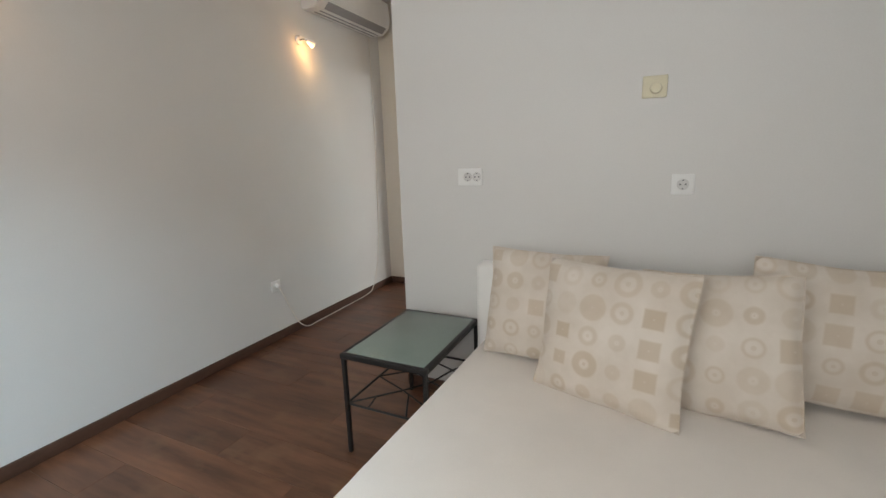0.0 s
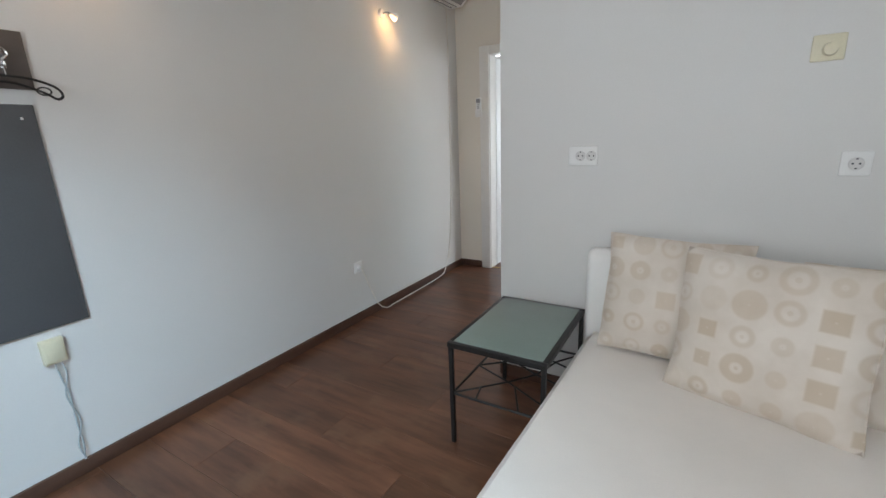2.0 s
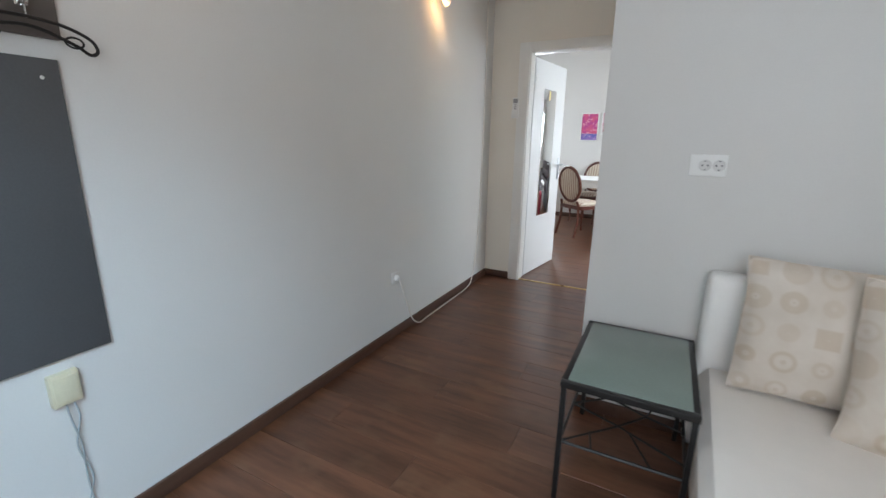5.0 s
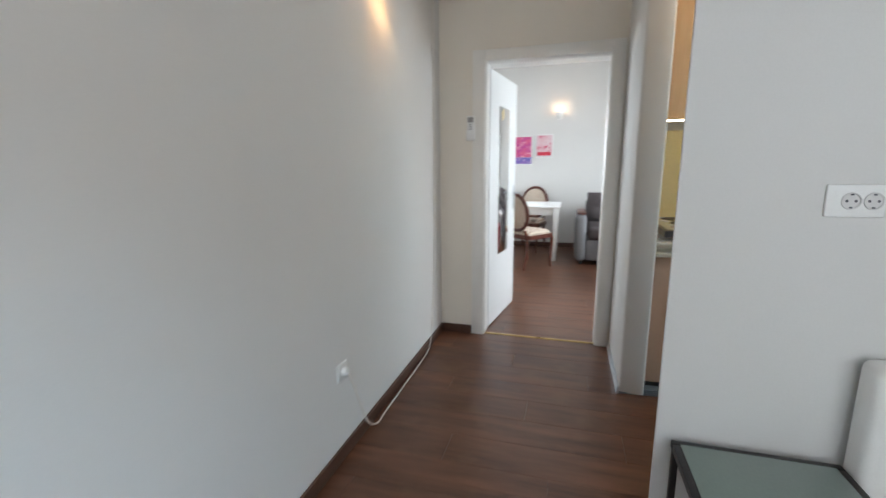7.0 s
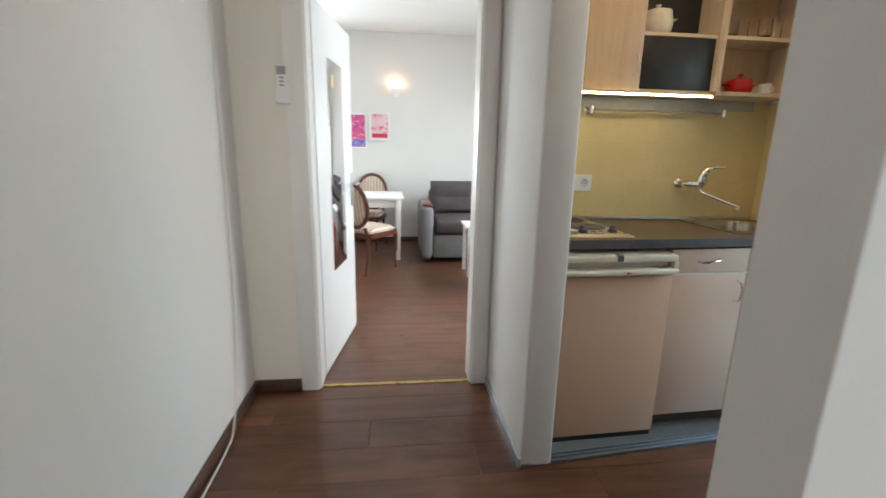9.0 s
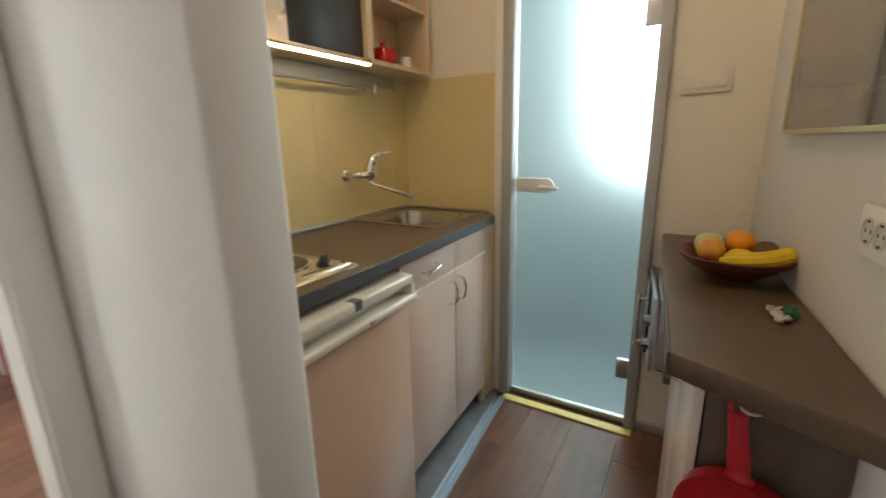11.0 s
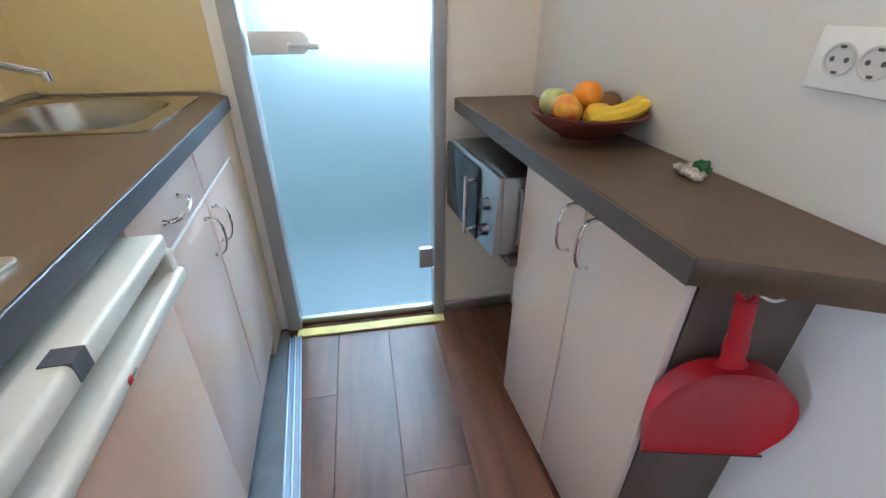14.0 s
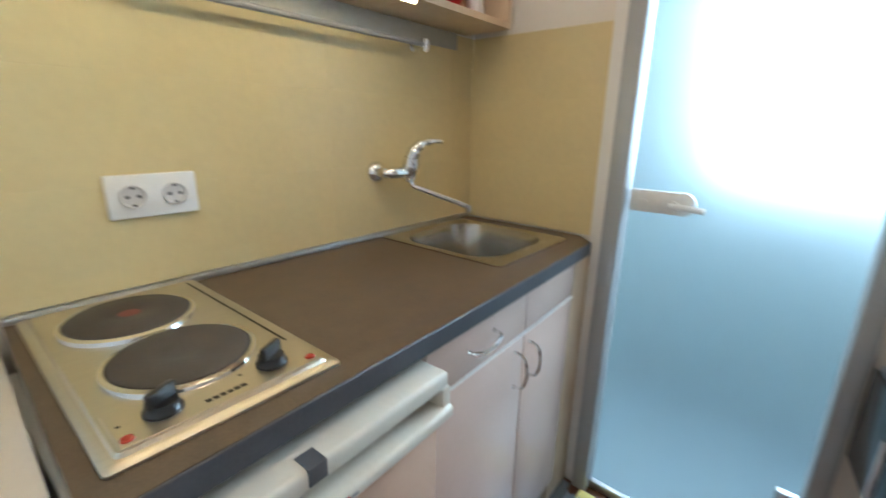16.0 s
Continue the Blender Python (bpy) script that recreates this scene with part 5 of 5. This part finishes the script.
aim1 = pose(0, 0, 0, -60, 0, 0) @ pose(0, 0, 0, 0, 25, 0) @ pose(0, 0, 0, -50, 0, 0)
for y in (0.690, -1.28):
    wall_lamp("small white wall spot with a lit warm bulb", pose(0.0, y, 2.172), aim1)
    lamp("spot_glow", "SPOT", SPOT_W, (1.0, 0.62, 0.28), look((0.095, y + 0.075, 2.137), (0.02, y + 0.22, 0.99)), 0.03, angle=120)
    lamp("bulb_glow", "POINT", BULB_W, (1.0, 0.55, 0.22), pose(0.075, y + 0.03, 2.122), 0.035)

ac = thing("air_conditioner", "white split air conditioner high on the wall", "air conditioner", pose(0, 0.75, 2.40))
bm = bmesh.new()
prof = [(0, 0), (0.13, 0.0), (0.195, 0.055), (0.205, 0.12), (0.195, 0.25), (0.18, 0.27), (0, 0.27)]
ends = [[bm.verts.new((x, y, z)) for x, z in prof] for y in (0.0, 0.93)]
bm.faces.new(ends[0])
bm.faces.new(ends[1][::-1])
for i in range(len(prof)):
    bm.faces.new((ends[0][i], ends[0][(i + 1) % len(prof)], ends[1][(i + 1) % len(prof)], ends[1][i]))
bmesh.ops.bevel(bm, geom=list(bm.edges), offset=0.008, segments=2, affect="EDGES")
part("housing", bm, WHITEPL, ac)
bm = bmesh.new()
box(bm, (-0.032, 0.09, -0.003), (0.032, 0.88, 0.003), 0.002, 1, pose(0.166, 0, 0.024, 0, -40, 0))
part("louvre", bm, GREYPL, ac, "grey outlet louvre")
for k in range(2):
    bm = bmesh.new()
    box(bm, (-0.004, 0.09, -0.003), (0.004, 0.88, 0.003), 0.001, 1, pose(0.05 + 0.05 * k, 0, -0.002))
    part("grille_slat", bm, GREYPL, ac)

cb = thing("power_plug", "white plug and socket with a long cable", "socket", pose(0, 0.212, 0.409))
bm = bmesh.new()
box(bm, (0, -0.040, -0.040), (0.010, 0.040, 0.040), 0.004)
part("plate", bm, WHITEPL, cb)
bm = bmesh.new()
lathe(bm, [(0, 0.010), (0.020, 0.010), (0.019, 0.030), (0.010, 0.038), (0, 0.038)], 20, pose(0, 0, 0, 0, 90, 0))
part("plug", bm, WHITEPL, cb)
bm = bmesh.new()
pth = spline([(0.036, 0.0, -0.004), (0.046, 0.03, -0.09), (0.044, 0.09, -0.22), (0.040, 0.16, -0.34), (0.045, 0.245, -0.397), (0.040, 0.36, -0.401), (0.036, 0.66, -0.401), (0.030, 1.08, -0.395), (0.026, 1.19, -0.35), (0.012, 1.285, -0.21), (0.006, 1.355, 0.05), (0.005, 1.385, 0.40), (0.005, 1.40, 0.90), (0.005, 1.41, 1.50), (0.006, 1.40, 1.985)], 7)
tube(bm, pth, 0.0042, 8)
part("cable", bm, mat("white_cable", (0.74, 0.71, 0.66), 0.45), cb, "off-white cable")

rc = thing("remote_control", "white remote control in a wall holder", "remote control", pose(0.236, HY, 1.560))
bm = bmesh.new()
box(bm, (-0.032, -0.034, -0.088), (0.032, 0, -0.020), 0.004)
part("holder", bm, WHITEPL, rc)
bm = bmesh.new()
box(bm, (-0.027, -0.030, -0.080), (0.027, -0.0125, 0.082), 0.005)
part("body", bm, WHITEPL, rc)
boxes("display", [((-0.020, -0.0315, 0.036), (0.020, -0.0295, 0.072))], GREYPL, rc, "grey display")
for k in range(3):
    boxes("button", [((-0.010, -0.0315, 0.018 - 0.016 * k), (0.010, -0.0295, 0.026 - 0.016 * k))], GREYPL, rc)

cl = thing("ceiling_lamp", "round white glass ceiling lamp, lit", "lamp", pose(1.85, 0.92, TOP))
bm = bmesh.new()
lathe(bm, [(0.10, 0), (0.10, -0.018), (0.095, -0.022)], 32)
part("base", bm, WHITEPL, cl)
bm = bmesh.new()
lathe(bm, [(0.115, -0.022), (0.12, -0.04), (0.10, -0.075), (0.06, -0.095), (0, -0.102)], 32)
part("shade", bm, glow("lit_opal_glass", (1.0, 0.76, 0.50), CEILG), cl, "glowing opal glass shade")

# ---------------------------------------------------------------- living room
LY = 5.70


def picture(label, x0, z0, x1, z1, material):
    p = thing("framed_picture", label, "picture", pose(x0, LY - 0.001, z0))
    w, h = x1 - x0, z1 - z0
    bm = bmesh.new()
    for a, b in (((0, 0), (w, 0.014)), ((0, h - 0.014), (w, h)), ((0, 0.014), (0.014, h - 0.014)), ((w - 0.014, 0.014), (w, h - 0.014))):
        box(bm, (a[0], -0.02, a[1]), (b[0], 0, b[1]), 0.002)
    part("frame", bm, WHITEW, p, "thin white frame")
    boxes("mount", [((0.012, -0.010, 0.012), (w - 0.012, -0.004, h - 0.012))], mat("paper", (0.72, 0.66, 0.68), 0.7), p)
    return p, w, h


p1, w, h = picture("framed print in pink and blue", 0.075, 1.300, 0.362, 1.752, None)
boxes("print", [((0.018, -0.012, 0.12), (w - 0.018, -0.0105, h - 0.018))], poster_material("pink_print", (0.62, 0.10, 0.22), (0.50, 0.06, 0.26), (0.75, 0.35, 0.42), 9.0), p1, "pink field")
boxes("print_low", [((0.018, -0.012, 0.018), (w - 0.018, -0.0105, 0.118))], poster_material("blue_print_small", (0.12, 0.12, 0.42), (0.25, 0.15, 0.45), (0.5, 0.4, 0.6), 12.0), p1, "blue field")
p2, w, h = picture("framed print in pale pink with a red band", 0.404, 1.404, 0.674, 1.768, None)
boxes("print", [((0.020, -0.012, 0.10), (w - 0.020, -0.0105, h - 0.020))], poster_material("pale_print", (0.72, 0.55, 0.58), (0.70, 0.42, 0.47), (0.62, 0.12, 0.20), 7.0), p2, "pale pink field")
boxes("print_low", [((0.030, -0.012, 0.040), (w - 0.030, -0.0105, 0.095))], mat("red_print", (0.55, 0.03, 0.06), 0.5), p2, "red band")

sl = thing("wall_uplight", "small lit wall lamp in the living room", "lamp", pose(0.757, LY, 2.03))
bm = bmesh.new()
lathe(bm, [(0, 0), (0.03, 0), (0.03, 0.01), (0, 0.012)], 20, pose(0, 0, 0, 90, 0, 0))
tube(bm, [(0, -0.01, 0), (0, -0.07, 0)], 0.008, 8)
part("bracket", bm, CHROME, sl)
bm = bmesh.new()
lathe(bm, [(0.03, -0.055), (0.05, -0.02), (0.055, 0.05), (0.052, 0.05), (0.045, -0.02), (0.026, -0.052)], 24, pose(0, -0.09, 0))
part("shade", bm, WHITEPL, sl)
bm = bmesh.new()
lathe(bm, [(0, -0.03), (0.025, -0.015), (0.03, 0.012), (0.018, 0.034), (0, 0.04)], 18, pose(0, -0.09, 0))
part("bulb", bm, glow("dim_warm_bulb", (1.0, 0.76, 0.48), 4.0), sl, "glowing warm bulb")
lamp("uplight_glow", "POINT", 1.4, (1.0, 0.66, 0.38), pose(0.757, LY - 0.09, 2.105), 0.04)

pl = thing("pendant_lamp", "pale yellow paper pendant lamp", "lamp", pose(1.70, 4.5, 2.28))
bm = bmesh.new()
box(bm, (-0.055, -0.055, -0.085), (0.055, 0.055, 0.085), 0.01)
part("shade", bm, SHADEM, pl, "glowing yellow paper shade")
bm = bmesh.new()
tube(bm, [(0, 0, 0.085), (0, 0, TOP + 0.08 - 2.28)], 0.003, 6)
part("cord", bm, WHITEPL, pl)

# sofa
so = thing("sofa", "charcoal and grey fabric sofa with tufted cushions", "sofa", pose(1.045, 4.43, 0) @ Matrix.Diagonal((1, 1, 1.10, 1)))
bm = bmesh.new()
box(bm, (0.14, 0.03, 0.05), (1.86, 0.88, 0.30), 0.02)
part("base", bm, SOFAL, so, "grey fabric base")
bm = bmesh.new()
box(bm, (0.14, 0.80, 0.30), (1.86, 0.97, 0.72), 0.04, 3)
part("back", bm, SOFAD, so)
for k in range(2):
    xa, xb = 0.155 + 0.855 * k, 0.995 + 0.855 * k
    bm = bmesh.new()
    box(bm, (xa, 0.0, 0.302), (xb, 0.72, 0.455), 0.045, 3)
    part("seat_cushion", bm, SOFAD, so)
    bm = bmesh.new()
    g = {}
    for i in range(17):
        for j in range(11):
            u, v = i / 16, j / 10
            puff = 0.085 * (math.sin(math.pi * min(1, max(0, u))) * math.sin(math.pi * v)) ** 0.35
            for bu in (0.25, 0.5, 0.75):
                puff -= 0.035 * math.exp(-(((u - bu) * 9) ** 2 + ((v - 0.52) * 6) ** 2))
            puff -= 0.018 * math.exp(-((v - 0.52) * 9) ** 2)
            g[i, j] = bm.verts.new((xa + (xb - xa) * u, 0.76 - puff - 0.08 * (1 - v), 0.46 + 0.36 * v))
    for i in range(16):
        for j in range(10):
            bm.faces.new((g[i, j], g[i + 1, j], g[i + 1, j + 1], g[i, j + 1]))
    rim = [g[i, 0] for i in range(17)] + [g[16, j] for j in range(1, 11)] + [g[i, 10] for i in range(15, -1, -1)] + [g[0, j] for j in range(9, 0, -1)]
    back = [bm.verts.new((v.co.x, 0.81, v.co.z)) for v in rim]
    for i in range(len(rim)):
        bm.faces.new((rim[i], rim[(i + 1) % len(rim)], back[(i + 1) % len(rim)], back[i]))
    part("back_cushion", bm, SOFAD, so, "tufted charcoal cushion")
for x in (0.0, 1.865):
    bm = bmesh.new()
    box(bm, (x, 0.0, 0.04), (x + 0.135, 0.95, 0.60), 0.055, 4)
    arm = part("armrest", bm, SOFAL, so, "grey fabric armrest")
    bm = bmesh.new()
    box(bm, (x + 0.012, 0.02, 0.602), (x + 0.123, 0.60, 0.622), 0.008)
    part("arm_cap", bm, MAHOG, arm, "dark wooden arm cap")
for x in (0.08, 1.92):
    for y in (0.08, 0.88):
        bm = bmesh.new()
        lathe(bm, [(0.02, 0), (0.026, 0.05), (0, 0.05)], 12, pose(x, y, 0))
        part("foot", bm, BLKPL, so)

# white dining table
dt = thing("dining_table", "white painted wooden dining table", "table", pose(0.238, 4.97, 0))
bm = bmesh.new()
box(bm, (-0.62, -0.40, 0.722), (0.60, 0.40, 0.75), 0.006)
part("tabletop", bm, WHITEW, dt)
bm = bmesh.new()
for a, b in (((-0.52, -0.345), (0.50, -0.325)), ((-0.52, 0.325), (0.50, 0.345)), ((-0.56, -0.30), (-0.54, 0.30)), ((0.52, -0.30), (0.54, 0.30))):
    box(bm, (a[0], a[1], 0.625), (b[0], b[1], 0.722), 0.003)
part("apron", bm, WHITEW, dt)
for sx, sy in ((-0.56, -0.345), (0.54, -0.345), (-0.56, 0.345), (0.54, 0.345)):
    bm = bmesh.new()
    vs = box(bm, (sx - 0.034, sy - 0.034, 0.0), (sx + 0.034, sy + 0.034, 0.722), 0.004)
    for v in bm.verts:
        if v.co.z < 0.3:
            v.co.x, v.co.y = sx + (v.co.x - sx) * 0.66, sy + (v.co.y - sy) * 0.66
    part("leg", bm, WHITEW, dt)


def old_chair(m, label):
    """A dark mahogany chair with an oval striped back; faces +y."""
    c = thing("dining_chair", label, "chair", m, "chairs at the dining table")
    for x in (-0.2, 0.2):
        bm = bmesh.new()
        tube(bm, spline([(x, 0.20, 0.44), (x * 1.04, 0.215, 0.30), (x * 1.0, 0.20, 0.12), (x * 1.02, 0.215, 0.0)], 5), [0.024] * 4 + [0.02] * 5 + [0.015] * 6 + [0.018], 8)
        part("front_leg", bm, MAHOG, c)
        bm = bmesh.new()
        tube(bm, spline([(x * 0.8, -0.235, 0.50), (x * 0.85, -0.21, 0.40), (x * 0.9, -0.22, 0.20), (x * 0.95, -0.27, 0.0)], 5), 0.018, 8)
        part("back_leg", bm, MAHOG, c)
    bm = bmesh.new()
    loft(bm, [rrect(0.225, 0.225, 0.06, 0.385), rrect(0.225, 0.225, 0.06, 0.435), rrect(0.20, 0.20, 0.06, 0.44)])
    part("seat_frame", bm, MAHOG, c)
    bm = bmesh.new()
    loft(bm, [rrect(0.208, 0.208, 0.06, 0.436), rrect(0.212, 0.212, 0.07, 0.455), rrect(0.19, 0.19, 0.08, 0.483), rrect(0.10, 0.10, 0.08, 0.495)])
    part("seat", bm, STRIPE, c, "striped cream upholstered seat")
    tilt = Matrix.Translation((0, -0.245, 0.72)) @ pose(0, 0, 0, 10, 0, 0)
    bm = bmesh.new()
    ov_ = [tilt @ Vector((0.205 * math.cos(a), 0, 0.235 * math.sin(a))) for a in [2 * math.pi * k / 36 for k in range(36)]]
    tube(bm, ov_, 0.021, 8, True)
    part("back_frame", bm, MAHOG, c, "oval carved back frame")
    bm = bmesh.new()
    lathe(bm, [(0, -0.022), (0.9, -0.016), (1.0, 0), (0.9, 0.016), (0, 0.022)], 36, tilt @ pose(0, 0, 0, 90, 0, 0) @ Matrix.Diagonal((0.19, 0.22, 1, 1)))
    part("back_pad", bm, STRIPE, c, "striped cream back pad")
    return c


old_chair(pose(0.455, 4.24, 0, 0, 0, -38), "carved mahogany chair with striped cream upholstery")
old_chair(pose(0.36, 5.36, 0, 0, 0, 165), "mahogany chair with striped upholstery behind the table")

st = thing("coffee_table", "small white table by the sofa", "table", pose(1.72, 4.02, 0))
bm = bmesh.new()
box(bm, (-0.26, -0.20, 0.515), (0.26, 0.20, 0.54), 0.006)
part("tabletop", bm, WHITEW, st)
for sx in (-0.22, 0.22):
    for sy in (-0.16, 0.16):
        bm = bmesh.new()
        box(bm, (sx - 0.018, sy - 0.018, 0), (sx + 0.018, sy + 0.018, 0.515), 0.003)
        part("leg", bm, WHITEW, st)
stl = thing("stool", "dark red upholstered stool", "stool", pose(1.62, 3.58, 0))
bm = bmesh.new()
loft(bm, [rrect(0.15, 0.15, 0.04, 0.0), rrect(0.155, 0.155, 0.05, 0.34), rrect(0.15, 0.15, 0.06, 0.38), rrect(0.10, 0.10, 0.06, 0.40)])
part("seat", bm, mat("dark_red_fabric", (0.22, 0.012, 0.03), 0.85, var=0.15, vscale=8, gscale=260, bump=0.3), stl)

# ---------------------------------------------------------------- tiles and planks


def piece_mesh(name, size, bevel, material):
    """A small slab with chamfered top edges, its corner at the origin."""
    lx, ly, lz = size
    bm = bmesh.new()
    lo = [bm.verts.new(p) for p in ((0, 0, 0), (lx, 0, 0), (lx, ly, 0), (0, ly, 0))]
    mi = [bm.verts.new(p) for p in ((0, 0, lz - bevel), (lx, 0, lz - bevel), (lx, ly, lz - bevel), (0, ly, lz - bevel))]
    hi = [bm.verts.new(p) for p in ((bevel, bevel, lz), (lx - bevel, bevel, lz), (lx - bevel, ly - bevel, lz), (bevel, ly - bevel, lz))]
    for a, b in ((lo, mi), (mi, hi)):
        for k in range(4):
            bm.faces.new((a[k], a[(k + 1) % 4], b[(k + 1) % 4], b[k]))
    bm.faces.new(hi)
    me = bpy.data.meshes.new(name)
    bm.to_mesh(me)
    bm.free()
    me.materials.append(material)
    return me


tw = struct(boxes("tile_backing", [((1.373, K - 0.0083, 0.945), (2.744, K, 1.552)), ((2.7368, 1.326, 0.935), (2.745, K - 0.0083, 1.552))], GROUT), "grout bed of the yellow wall tiles", "wall tiles")
th = (1.549 - 0.946) / 3
tile_long, tile_side = piece_mesh("tile", (0.4990, th - 0.0010, 0.0055), 0.0004, TILE), piece_mesh("tile", (0.2450, th - 0.0010, 0.0055), 0.0004, TILE)
tile_start = piece_mesh("tile", (0.2460, th - 0.0010, 0.0055), 0.0004, TILE)
tile_last = piece_mesh("tile", (0.119, th - 0.0010, 0.0055), 0.0004, TILE)
for r in range(3):
    z = 0.946 + r * th
    for x, me in ((1.375, tile_start), (1.622, tile_long), (2.122, tile_long), (2.6215, tile_last)):
        ob = new("tile", me)
        ob.parent = tw
        ob.matrix_world = pose(x, K - 0.0035, z, 90, 0, 0)
    for y in (1.5735, 1.815):
        ob = new("tile", tile_side)
        ob.parent = tw
        ob.matrix_world = pose(2.7415, y, z) @ Matrix(((0, 0, -1, 0), (-1, 0, 0, 0), (0, 1, 0, 0), (0, 0, 0, 1)))

PW, PL = 0.197, 1.26
plank_meshes = {}


def lay(x0, x1, y0, y1):
    """Planks along x over one room's plan, cut at its walls."""
    for k in range(math.floor((y0 - 0.492) / PW), math.ceil((y1 - 0.492) / PW)):
        ya, yb = max(y0, 0.492 + PW * k), min(y1, 0.492 + PW * (k + 1))
        x = 2.02 - PL * (4 + ((k - 1) * 0.37) % 1.0)
        while x < x1:
            a, b = max(x, x0), min(x + PL, x1)
            x += PL
            if b - a < 0.02 or yb - ya < 0.01:
                continue
            key = (round(b - a, 3), round(yb - ya, 3))
            if key not in plank_meshes:
                plank_meshes[key] = piece_mesh("plank", (b - a - 0.001, yb - ya - 0.001, 0.0085), 0.0008, FLOOR)
            ob = new("plank", plank_meshes[key])
            ob.parent = floor
            ob.location = (a, ya, -0.0085)


lay(0.0, 4.0, -2.84, 0.0)
lay(0.0, 1.235, 0.0, 0.17)
lay(0.0, 2.745, 0.17, HY + 0.02)
lay(-1.6, 3.6, HY + 0.02, 5.70)
